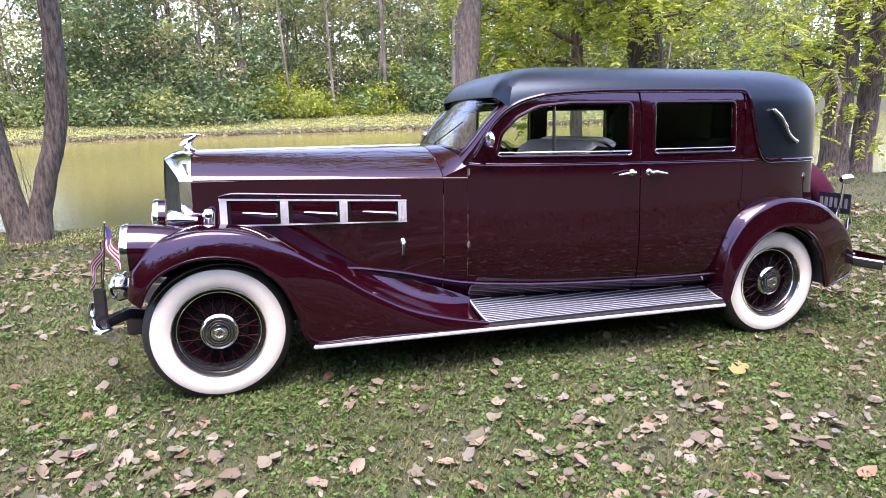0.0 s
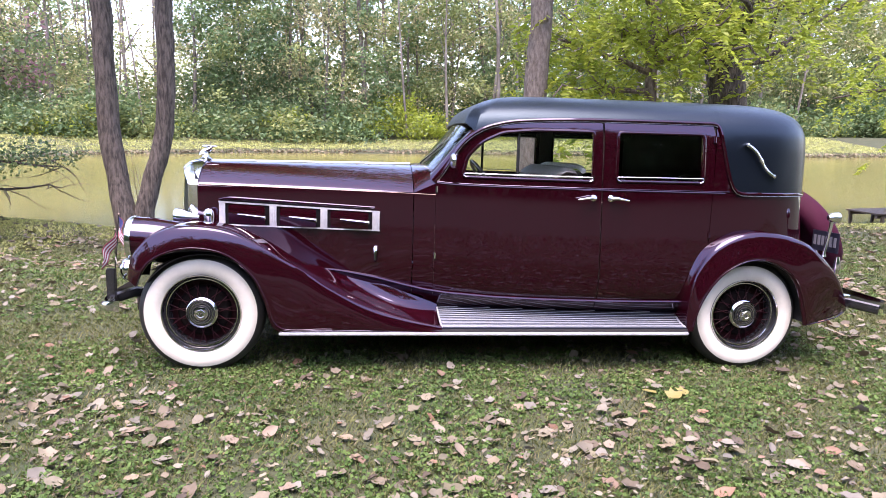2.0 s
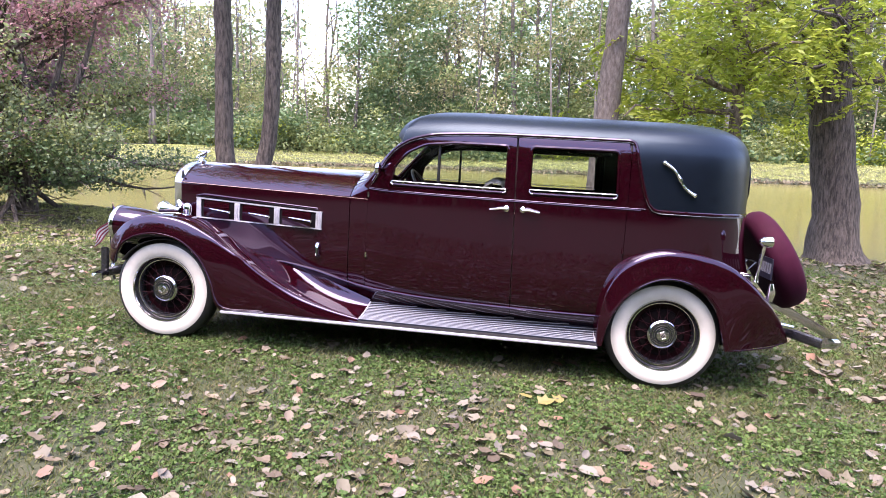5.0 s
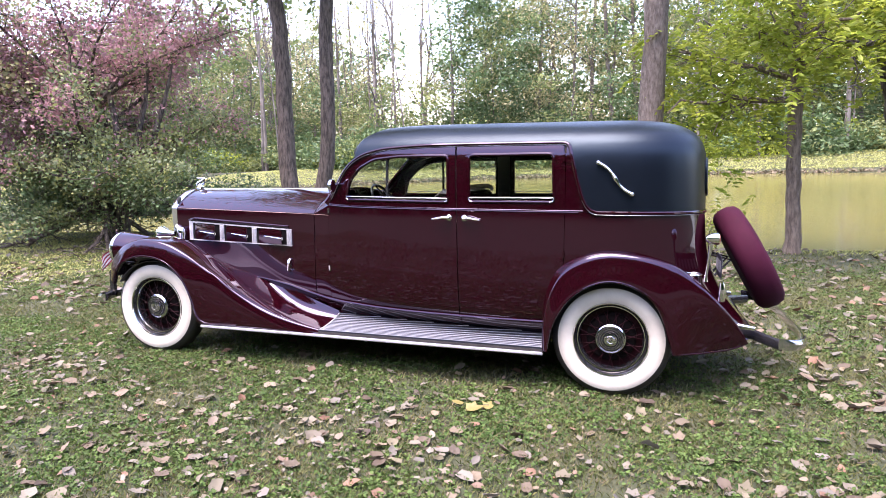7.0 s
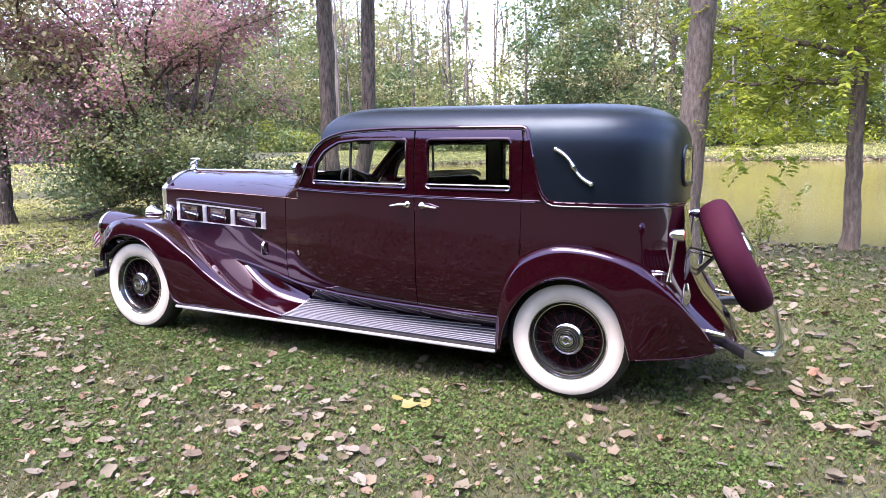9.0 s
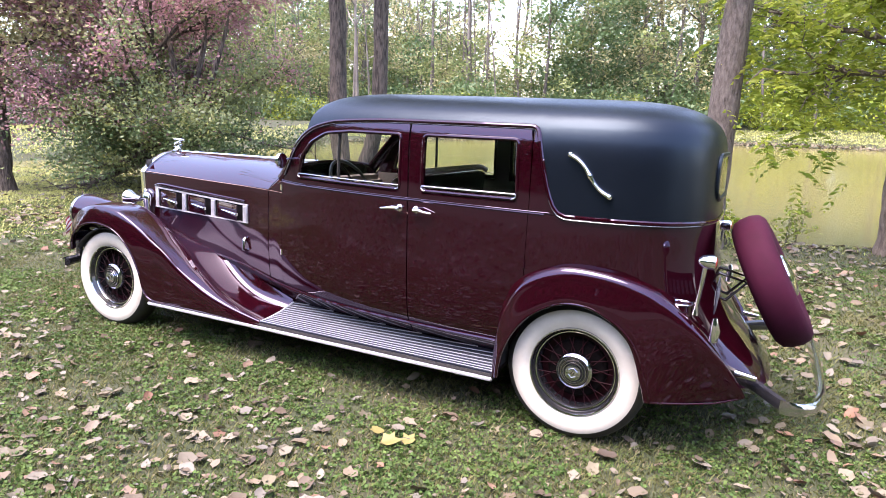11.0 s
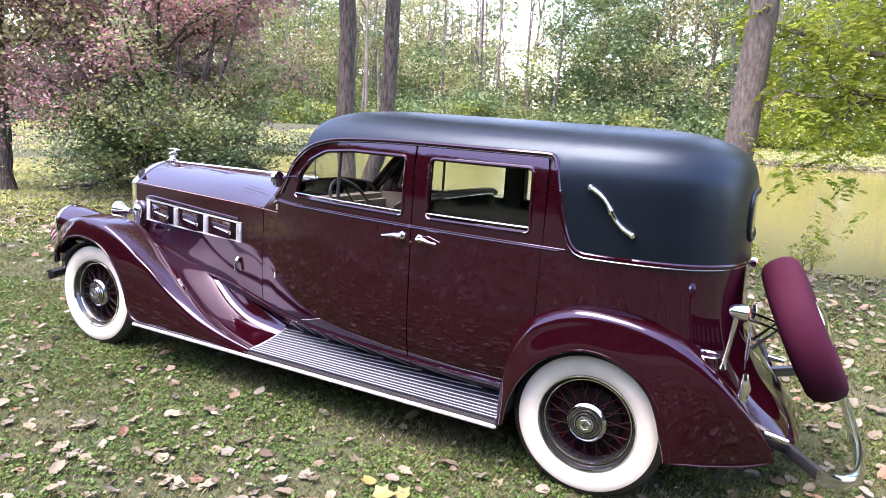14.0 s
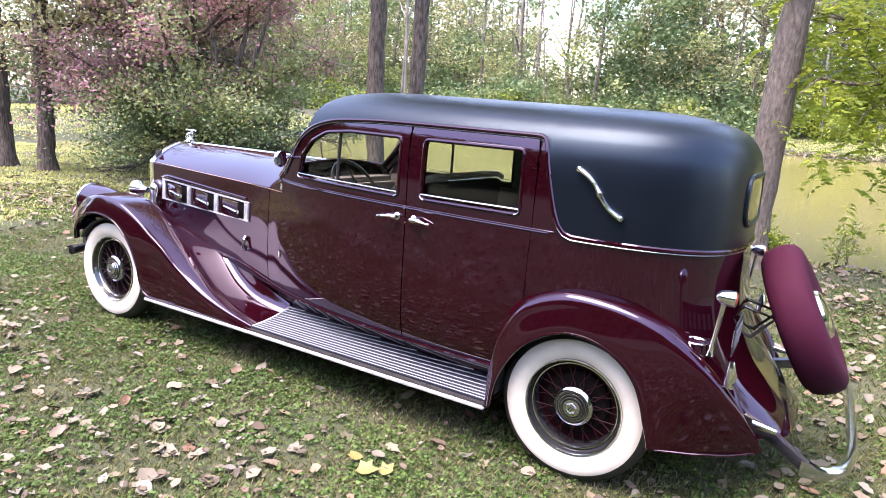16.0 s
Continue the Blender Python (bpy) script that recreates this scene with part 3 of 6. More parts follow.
def cowl_top():
    """From the hood's rear edge up to the foot of the windscreen."""
    rows = []
    for t in np.linspace(0, 1, 9):
        row = []
        hw = 0.565 + 0.037 * t
        for a in np.linspace(-1, 1, 49):
            f = math.copysign(abs(a) ** 0.8, a)
            edge = 1.165 + 0.07 * t
            x = -0.478 + 0.10 * t + 0.045 * t * abs(f) ** 3
            row.append((x, hw * f, edge + (1.348 + 0.012 * t - edge) * (1 - abs(f) ** (1.9 + 0.6 * t)) ** (0.86 - 0.3 * t)))
        rows.append(row)
    return grid(rows)


part("cowl_top", cowl_top(), PAINT, car, thick=0.006)


# -- radiator
def shell():
    rows = []
    for t in np.linspace(0, 1, 10):
        row = []
        for a in np.linspace(-1, 1, 49):
            f = math.copysign(abs(a) ** 0.8, a)
            x0 = -1.947
            x1 = -2.115 + 0.105 * abs(f) ** 1.6
            drop = 0.05 * t**3
            row.append((x0 * (1 - t) + x1 * t, (0.364 - 0.012 * t) * f, 1.172 + (0.170 - drop) * (1 - abs(f) ** 1.9) ** 0.86))
        rows.append(row)
    return grid(rows)


def shell_side(s):
    col = []
    for z in np.linspace(1.172, 0.72, 8):
        k = 0.03 * (1.172 - z)
        col.append([(-1.947, s * (0.364 - k), z), (-1.98, s * (0.362 - k), z), (-2.010, s * (0.352 - k), z), (-2.012, s * (0.325 - k), z)])
    return grid(col)


rad = part("radiator_shell", shell(), CHROME, car, "chrome radiator shell", thick=0.008)
for s in (-1, 1):
    part("shell_side", shell_side(s), CHROME, rad, thick=0.008)


def grille_x(y, z):
    return -2.112 + 0.105 * (abs(y) / 0.35) ** 1.3 - 0.05 * (1.2 - z)


core = bmesh.new()
for s in (-1, 1):
    grid([[(grille_x(y, z) + 0.045, s * y, z) for y in np.linspace(0, 0.335, 8)] for z in np.linspace(0.70, 1.27, 8)], core)
part("radiator_core", core, DARK, rad, "dark core behind the slats")
for s in (-1, 1):
    for y in np.linspace(0.012, 0.325, 22):
        top = 1.178 + 0.115 * (1 - (y / 0.36) ** 1.9) ** 0.86
        part("slat", tube([(grille_x(y, z) + 0.004, s * y, z) for z in np.linspace(0.72, top, 6)], 0.0055, 5), MESH, rad)
part("grille_spine", tube([(grille_x(0, z) - 0.004, 0, z) for z in np.linspace(0.70, 1.30, 10)], 0.010, 8), CHROME, rad, "chrome centre bar")

# -- mascot on the radiator cap, a plain stylised shape
mascot = lathe([(0.0, 1.333), (0.045, 1.335), (0.046, 1.345), (0.03, 1.352), (0.018, 1.37), (0.016, 1.385), (0.0, 1.39)], 20, axis="z", centre=(-1.97, 0, 0))
tube([(-2.02, 0, 1.372), (-1.985, 0, 1.395), (-1.95, 0, 1.412), (-1.925, 0, 1.43)], [0.006, 0.018, 0.014, 0.010], 8, mascot)
tube([(-1.99, -0.02, 1.437), (-1.935, 0, 1.436), (-1.895, 0.005, 1.432)], [0.006, 0.010, 0.006], 8, mascot)
tube([(-1.995, 0.0, 1.36), (-1.95, 0.03, 1.39), (-1.93, 0.0, 1.43)], [0.010, 0.008, 0.006], 8, mascot)
part("hood_ornament", mascot, CHROME, car, "chrome stylised figure on the radiator cap")


# -- vents in the hood's sides
def vent_point(u, v, out):
    x = -1.80 + 1.09 * u
    top, low = 1.062 - 0.035 * u, 0.908 - 0.008 * u
    return skin(x, low + (top - low) * v, out)


def vent_bar(u0, u1, v0, v1, out0, out1):
    bm = bmesh.new()
    n = 12
    front = [[vent_point(u, v, out1) for u in np.linspace(u0, u1, n)] for v in (v0, v1)]
    rows = [[vent_point(u, v0, out0) for u in np.linspace(u0, u1, n)], front[0], front[1], [vent_point(u, v1, out0) for u in np.linspace(u0, u1, n)]]
    grid(rows, bm)
    for u in (u0, u1):
        bm.faces.new([bm.verts.new(vent_point(u, v, o)) for v, o in ((v0, out0), (v0, out1), (v1, out1), (v1, out0))])
    return bm


def flap_out(u, u0, u1):
    """A vent door stands open at its rear edge."""
    return 0.005 + 0.045 * (u - u0) / (u1 - u0)


def vent_flap(u0, u1, v0, v1):
    us = np.linspace(u0, u1, 10)
    rows = [[vent_point(u, v, flap_out(u, u0, u1) + 0.006 * math.sin(math.pi * (v - v0) / (v1 - v0))) for u in us] for v in np.linspace(v0, v1, 7)]
    back = [[vent_point(u, v, flap_out(u, u0, u1) - 0.006) for u in us] for v in np.linspace(v1, v0, 3)]
    bm = grid(rows + back, wrap_rows=True)
    bmesh.ops.holes_fill(bm, edges=[e for e in bm.edges if e.is_boundary])
    return bm


def vent_rod(a, b, u0, u1):
    pts = [vent_point(u, 0.50 - 0.06 * (u - a) / (b - a), flap_out(u, u0, u1) + 0.010) for u in np.linspace(a, b, 8)]
    bm = tube(pts, [0.004, 0.006, 0.007, 0.007, 0.007, 0.007, 0.007, 0.008], 8)
    end = Vector(pts[-1])
    box(tuple(end + Vector((-0.005, -0.003, -0.013))), tuple(end + Vector((0.005, 0.016, 0.011))), bm, bevel=0.003)
    return bm


for s in (0, 1):
    frame_top = vent_bar(-0.002, 1.002, 0.965, 1.04, -0.02, 0.015)
    bars = [("vent_frame", frame_top, VENT), ("vent_frame", vent_bar(-0.002, 1.002, -0.04, 0.02, -0.02, 0.015), VENT)]
    for u0, u1 in ((0.0, 0.038), (0.315, 0.358), (0.632, 0.675), (0.955, 1.0)):
        bars.append(("vent_upright", vent_bar(u0, u1, 0.02, 0.965, -0.02, 0.014), VENT))
    for u0, u1 in ((0.038, 0.315), (0.358, 0.632), (0.675, 0.955)):
        # flat black panel on the uncut hood side stands in for a shaded opening
        bars.append(("vent_shade", vent_bar(u0, u1, 0.02, 0.965, -0.02, 0.004), VENT_SHADE))
        bars.append(("vent_door", vent_flap(u0 + 0.02, u1 - 0.025, 0.06, 0.93), PAINT))
        bars.append(("vent_spear", vent_rod(u0 + 0.08, u1 - 0.022, u0 + 0.02, u1 - 0.025), CHROME))
    for u0, u1 in ((0.315, 0.358), (0.632, 0.675), (0.955, 1.0)):
        for k in range(3):
            u = u0 + (u1 - u0) * (k + 0.75) / 3.5
            bars.append(("fin", vent_bar(u, u + (u1 - u0) * 0.13, 0.10, 0.90, 0.010, 0.021), VENT))
    bars.append(("vent_brow", tube([vent_point(u, 1.10 + 0.10 * math.sin(math.pi * min(u * 6, 0.5)), 0.004 + 0.010 * (1 - u)) for u in np.linspace(0.0, 0.97, 30)], [0.004 + 0.011 * math.sin(math.pi * min(1, (u + 0.02) * 8) / 2) * (1 - 0.6 * u) for u in np.linspace(0.0, 0.97, 30)], 10), PAINT))
    for name, bm, mat in bars:
        if s:
            bm.transform(MIRROR)
        part(name, bm, mat, sides[s])

# -- hood latch
for s in (0, 1):
    bm = tube([skin(-0.735, z, o) for z, o in ((0.69, 0.01), (0.70, 0.035), (0.735, 0.03), (0.77, 0.018), (0.785, 0.008))], [0.012, 0.010, 0.009, 0.016, 0.014], 8)
    if s:
        bm.transform(MIRROR)
    part("hood_latch", bm, CHROME, sides[s], "chrome latch")


# -- doors
front_out = [(-0.335, 1.232)] + [(x, float(DRIP(x)) - 0.012) for x in np.concatenate([np.linspace(-0.33, 0.0, 24), np.linspace(0.03, 0.738, 12)])] + [(0.750, 1.232)]
front_win = rounded([(-0.165, 1.285), (-0.135, 1.42), (-0.045, 1.52), (0.09, 1.585), (0.30, 1.605), (0.685, 1.606), (0.69, 1.282)], [0.02, 0.1, 0.15, 0.2, 0.3, 0.025, 0.025])
rear_out = [(0.758, 1.232)] + [(x, float(DRIP(x)) - 0.012) for x in np.linspace(0.75, 1.49, 16)] + [(1.505, 1.60), (1.512, 1.232)]
rear_win = rounded([(0.845, 1.288), (0.842, 1.608), (1.428, 1.612), (1.440, 1.292)], 0.028)


def handle(x, way):
    bm = lathe([(0.0, -0.008), (0.022, -0.006), (0.022, 0.004), (0.012, 0.010), (0.010, 0.035), (0.0, 0.040)], 16)
    tube([(0, 0.036, 0), (way * 0.03, 0.045, 0.004), (way * 0.075, 0.042, -0.004), (way * 0.115, 0.036, -0.010)], [0.013, 0.012, 0.009, 0.006], 8, bm)
    bm.transform(Matrix.Translation(skin(x, 1.172)) @ MIRROR)
    return bm


def hinge(x, z):
    bm = tube([skin(x, z - 0.02, 0.006), skin(x, z + 0.02, 0.006)], 0.009, 8)
    box((skin(x, z)[0] - 0.002, skin(x, z)[1] - 0.004, z - 0.016), (skin(x, z)[0] + 0.022, skin(x, z)[1] + 0.004, z + 0.016), bm)
    return bm


def glass_sheet(outline, inset):
    pts = resample(outline, 60, True)
    c = pts.mean(0)
    rows = [[skin(*(c + (p - c) * f * 1.02), -inset) for p in pts] for f in (0.02, 0.35, 0.7, 1.0)]
    bm = grid(rows, wrap=True)
    bm.faces.new([v for v in bm.verts][:60])
    return bm


def door(kind):
    if kind == "front":
        low = skin_grid([(-0.333, 0.402), (0.772, 0.402)], [(-0.335, 1.232), (0.750, 1.232)], 36, 24)
        return low, skin_ring(front_out, front_win), front_win
    low = skin_grid([(0.780, 0.402), (1.508, 0.402)], [(0.758, 1.232), (1.510, 1.232)], 28, 24)
    return low, skin_ring(rear_out, rear_win), rear_win


for s in (0, 1):
    for kind in ("front", "rear"):
        low, surround, win = door(kind)
        pieces = [low, surround]
        if s:
            for b in pieces:
                b.transform(MIRROR)
        panel = part("door", pieces[0], PAINT, car, "burgundy %s door" % kind, thick=0.008)
        part("window_surround", pieces[1], PAINT, panel, thick=0.006)
        extra = [("window_moulding", skin_tube(win, 0.011, 0.0, 8, closed=True, count=110), PAINT),
                 # pale line drawn as the highlight along the window's lower ridge
                 ("window_highlight", skin_tube([(x, z) for x, z in win if z < 1.33], 0.0035, 0.0115, 6, count=40), HIGHLIGHT),
                 ("window_glass", glass_sheet(win, 0.028), GLASS),
                 ("inner_trim", skin_grid([(-0.32 if kind == "front" else 0.78, 0.45), (0.74 if kind == "front" else 1.45, 0.45)], [(-0.28 if kind == "front" else 0.78, 1.255), (0.74 if kind == "front" else 1.50, 1.255)], 12, 6, -0.045), TRIM)]
        if kind == "front":
            extra += [("vent_post", tube([skin(0.195, z, -0.022) for z in (1.29, 1.45, 1.60)], 0.011, 8), BLACKM),
                      ("handle", handle(0.700, -1), CHROME)]
            spots = [(-0.332, 0.745), (-0.332, 1.195)]
        else:
            extra += [("handle", handle(0.815, 1), CHROME)]
            spots = [(1.508, 0.945), (1.500, 1.58)]
        for x, z in spots:
            extra.append(("hinge", hinge(x, z), CHROME if kind == "front" else PAINT))
        for name, bm, mat in extra:
            if s:
                bm.transform(MIRROR)
            ob = part(name, bm, mat, panel, thick=0.004 if name in ("window_glass", "inner_trim") else 0.0)
            if name == "window_glass":
                ob.visible_shadow = False


# -- windscreen and its posts
def screen_point(f, t):
    """f across, -1 to 1; t from the foot to the header."""
    x = -0.405 + 0.275 * t + 0.05 * abs(f) ** 2.2
    return (x, (0.545 - 0.025 * t) * f, 1.345 - 0.035 * abs(f) ** 3 + 0.325 * t - 0.02 * abs(f) ** 3 * t)


pane = part("windscreen", grid([[screen_point(f, t) for f in np.linspace(-1, 1, 24)] for t in np.linspace(0, 1, 10)]), GLASS, car, "sloping windscreen", thick=0.005)
pane.visible_shadow = False
edge = [screen_point(f, 0) for f in np.linspace(-1, 1, 20)] + [screen_point(1, t) for t in np.linspace(0.1, 1, 10)] + [screen_point(f, 1) for f in np.linspace(0.95, -1, 20)] + [screen_point(-1, t) for t in np.linspace(0.9, 0.1, 9)]
part("windscreen_frame", tube(resample(edge, 120, True), 0.011, 8, closed=True), PAINT, pane)
part("wiper", tube([(-0.41, -0.12, 1.36), (-0.36, -0.2, 1.41), (-0.27, -0.32, 1.50)], 0.005, 6), BLACKM, pane)


def post():
    """The corner post between the screen and the door."""
    n = 26
    inner = [screen_point(-1, t) for t in np.linspace(-0.05, 1.0, n)]
    xs = np.concatenate([np.linspace(-0.337, -0.06, n)])
    outer = [skin(x, float(DRIP(x))) for x in xs]
    rows = []
    for t in np.linspace(0, 1, 7):
        row = []
        for a, b in zip(outer, inner):
            p = np.array(a) * (1 - t) + np.array(b) * t
            bulge = 0.020 * math.sin(math.pi * t)
            row.append((p[0] - bulge, p[1] - bulge, p[2]))
        rows.append(row)
    return grid(rows)


both("corner_post", post, PAINT, thick=0.008)


# -- roof and rear quarter in black leather
def roof_half():
    edge = [(-0.152 + 0.01 * f, -0.50 * f, 1.672 - 0.01 * f * f) for f in np.linspace(0, 1, 10)]
    edge += [(-0.135, -0.545, 1.655), (-0.105, -0.595, 1.628)]
    edge += [skin(x, float(DRIP(x)) + 0.004) for x in np.linspace(-0.085, 1.49, 40)]
    for x, z in ((1.515, 1.68), (1.53, 1.66), (1.542, 1.62), (1.56, 1.54), (1.58, 1.46), (1.60, 1.39), (1.62, 1.325), (1.645, 1.275), (1.675, 1.245), (1.72, 1.232)):
        edge.append((x, -0.82 * max(1 - ((x - 1.5) / 0.925) ** REAR, 0) ** (1 / REAR) * float(SLOPE(z)), z))
    for x, y in rear_plan(160):
        if x > 1.75:
            edge.append((x, -y, 1.232))
    edge[-1] = (2.425, 0.0, 1.232)
    rows = []
    for t in np.concatenate([np.linspace(0, 0.5, 22), np.linspace(0.55, 1, 16)]):
        row = []
        for x, y, z in edge:
            top = 1.86
            zz = z + (top - z) * (1 - (1 - t) ** 1.9)
            k = float(SLOPE(zz)) / float(SLOPE(z)) if z < 1.85 else 0
            cx = min(max(x, 0.50), 1.75)
            row.append((cx + (x - cx) * k, y * k, zz - 0.015 * max(0.0, (0.5 - (cx + (x - cx) * k)) / 0.6) ** 2))
        rows.append(row)
    bm = grid(rows)
    hole = [f for f in bm.faces if f.calc_center_median().x > 2.2 and 1.355 < f.calc_center_median().z < 1.565 and abs(f.calc_center_median().y) < 0.345]
    bmesh.ops.delete(bm, geom=hole, context="FACES")
    return bm


roof = both("roof", roof_half, TOP, label="black leather-covered roof and rear quarter", thick=0.010)


def quarter_edge():
    pts = [skin(x, float(DRIP(x)) + 0.003, 0.006) for x in np.linspace(-0.30, 1.48, 60)]
    for x, z in ((1.515, 1.683), (1.532, 1.662), (1.544, 1.62), (1.562, 1.54), (1.582, 1.46), (1.602, 1.39), (1.622, 1.325), (1.647, 1.272), (1.677, 1.240), (1.72, 1.226)):
        pts.append((x, -0.82 * max(1 - ((x - 1.5) / 0.925) ** REAR, 0) ** (1 / REAR) * float(SLOPE(z)) - 0.006, z))
    for x, y in rear_plan(120):
        if x > 1.76:
            pts.append((x + 0.006 * (x - 1.5), -y - 0.006 * (y > 0.2), 1.226))
    return pts


both("roof_moulding", lambda: tube(resample(quarter_edge(), 170), 0.0125, 8), PAINT)
# thin pale line drawn as the highlight on the roof moulding
both("roof_highlight", lambda: tube(resample([(x, y - 0.008, z - 0.013) for x, y, z in quarter_edge()], 170), 0.0024, 6), HIGHLIGHT)


QUARTER = [(1.515, 1.68), (1.53, 1.66), (1.542, 1.62), (1.56, 1.54), (1.58, 1.46), (1.60, 1.39), (1.62, 1.325), (1.645, 1.275), (1.675, 1.245), (1.74, 1.228)]


def quarter_panel():
    """The painted strip between the rear door and the leather."""
    def at(x, z):
        return (x, -0.82 * max(1 - (max(x - 1.5, 0) / 0.925) ** REAR, 0) ** (1 / REAR) * float(SLOPE(z)) + 0.001, z)
    edge = resample(QUARTER, 24)
    return grid([[at(1.514 * (1 - t) + (x + 0.006) * t, z) for t in np.linspace(0, 1, 6)] for x, z in edge])


both("quarter_panel", quarter_panel, PAINT, thick=0.006)


both("door_jamb", lambda: grid([[skin(x, z, -0.024) for x in np.linspace(1.46, 1.56, 5)] for z in np.linspace(1.20, 1.665, 8)]), PAINT, thick=0.006)
both("door_jamb", lambda: grid([[skin(x, z, -0.024) for x in np.linspace(1.46, 1.56, 5)] for z in np.linspace(0.80, 1.20, 8)]), PAINT, thick=0.006)


# -- landau bars
def landau():
    a, b = (1.722, 1.552), (1.938, 1.350)
    pts = []
    for t in np.linspace(0, 1, 24):
        x, z = a[0] + (b[0] - a[0]) * t, a[1] + (b[1] - a[1]) * t
        s = 0.013 * math.sin(2 * math.pi * t)
        x, z = x + s * 0.7, z + s * 0.7
        y = 0.82 * (1 - ((x - 1.5) / 0.925) ** REAR) ** (1 / REAR) * float(SLOPE(z))
        pts.append((x, -y - 0.024, z))
    bm = tube(pts, [0.0135 - 0.003 * math.sin(math.pi * t) + 0.005 * math.exp(-((t - 0.5) / 0.06) ** 2) for t in np.linspace(0, 1, 24)], 8)
    for k in (0, 12, -1):
        p = pts[k]
        lathe([(0.0, -0.014), (0.013, -0.010), (0.016, 0.0), (0.012, 0.024)], 14, bm, centre=p)
    return bm


both("landau_bar", landau, CHROME, label="curved chrome landau bar")


# -- lower tail
TAIL = smoothcurve([(0.30, 0.42), (0.42, 0.33), (0.5, 0.26), (0.65, 0.14), (0.85, 0.05), (1.05, 0.012), (1.225, 0.0)])


def tail_half():
    rows = []
    for z in np.linspace(0.36, 1.226, 26):
        row = []
        for x, y in [(1.513, 0.82)] + [p for p in rear_plan(120) if p[0] > 1.514]:
            f = ease((x - 1.95) / 0.45)
            narrow = 1 - 0.16 * ease((0.85 - z) / 0.4) * ease((x - 1.7) / 0.6)
            wide = (y - float(TUCK(z)) * (1 - float(f))) * float(narrow)
            arch_top = float(np.interp(x, [1.5, 2.0, 2.18, 2.31, 2.42], [0.88, 0.88, 0.81, 0.72, 0.60]))
            arch = float(ease((arch_top - z) / 0.06) * ease((2.36 - x) / 0.10))
            row.append((x + float(TAIL(z)) * float(f), -(wide * (1 - arch) + min(wide, 0.53) * arch), z))
        rows.append(row)
    return grid(rows)


both("rear_body", tail_half, PAINT, thick=0.008)


# -- belt mouldings and pinstripes
both("belt_moulding", lambda: skin_tube([(x, 1.226 + 0.012 * math.exp(-(x + 0.33) / 0.12)) for x in np.linspace(-0.33, 1.60, 60)], 0.0075, 0.0, 8), PAINT)
both("belt_bead", lambda: skin_tube([(x, 1.237 + 0.012 * math.exp(-(x + 0.33) / 0.12)) for x in np.linspace(-0.33, 1.63, 60)], 0.0030, 0.004, 6), PAINT)
both("pinstripe", lambda: skin_tube([(x, max(1.160 - 0.012 * (x + 0.48), 1.140)) for x in np.linspace(-1.94, 1.505, 80)], 0.003, 0.001, 6), GOLD)


def tail_stripe(z0, z1):
    pts = []
    for x, y in rear_plan(100):
        if x > 1.52:
            t = ease((x - 1.6) / 0.7)
            pts.append((x + 0.002, -y - 0.002, z0 + (z1 - z0) * float(t)))
    return tube(pts, 0.0018, 6)


both("pinstripe", lambda: tail_stripe(1.142, 1.195), GOLD)
both("sill_bead", lambda: tube([skin(x, z, 0.009) for x, z in resample([(-1.14, 0.624), (-1.03, 0.617), (-0.93, 0.605), (-0.74, 0.574), (-0.55, 0.530), (-0.40, 0.500), (-0.25, 0.484), (0.07, 0.470), (0.4, 0.466), (0.8, 0.466), (1.37, 0.470)], 80)], [0.005 + 0.007 * min(1.0, k / 12) for k in range(80)], 8), PAINT)


# -- fenders
def fender(rails, count=70):
    """rails: lists of (x, y, z), from the body outwards; smooth both ways."""
    lines = [along(r, count) for r in rails]
    rows = []
    for i in range(count):
        rows.append(along([l[i] for l in lines], 46))
    return grid(rows)


FA = [(-2.22, -0.55, 0.58), (-2.20, -0.52, 0.68), (-2.10, -0.48, 0.76), (-1.98, -0.45, 0.79), (-1.84, -0.40, 0.79), (-1.64, -0.40, 0.77), (-1.43, -0.425, 0.72), (-1.28, -0.44, 0.68), (-1.12, -0.455, 0.635), (-0.95, -0.475, 0.595), (-0.76, -0.50, 0.55), (-0.55, -0.53, 0.48), (-0.30, -0.52, 0.385)]
FB = [(-2.28, -0.68, 0.61), (-2.26, -0.67, 0.75), (-2.16, -0.66, 0.875), (-2.03, -0.66, 0.93), (-1.86, -0.66, 0.952), (-1.64, -0.665, 0.925), (-1.43, -0.68, 0.83), (-1.29, -0.69, 0.742), (-1.15, -0.71, 0.662), (-0.98, -0.748, 0.560), (-0.75, -0.795, 0.440), (-0.52, -0.828, 0.360), (-0.30, -0.845, 0.308)]
FC0 = [(-2.245, -0.85, 0.60), (-2.22, -0.855, 0.715), (-2.12, -0.865, 0.825), (-2.0, -0.875, 0.882), (-1.86, -0.88, 0.905), (-1.66, -0.88, 0.875), (-1.46, -0.88, 0.775), (-1.33, -0.88, 0.685), (-1.20, -0.88, 0.595), (-1.03, -0.88, 0.485), (-0.79, -0.88, 0.362), (-0.55, -0.88, 0.303), (-0.30, -0.88, 0.28)]
FD = [(-2.20, -0.87, 0.570), (-2.165, -0.89, 0.655), (-2.10, -0.90, 0.735), (-1.98, -0.905, 0.795), (-1.83, -0.905, 0.815), (-1.65, -0.905, 0.775), (-1.50, -0.905, 0.650), (-1.42, -0.90, 0.50), (-1.335, -0.895, 0.312), (-1.05, -0.89, 0.302), (-0.79, -0.885, 0.293), (-0.55, -0.885, 0.284), (-0.30, -0.885, 0.272)]
RAISE = (0.0, 0.004, 0.008, 0.012, 0.014, 0.018, 0.028, 0.034, 0.040, 0.043, 0.043, 0.034, 0.012)
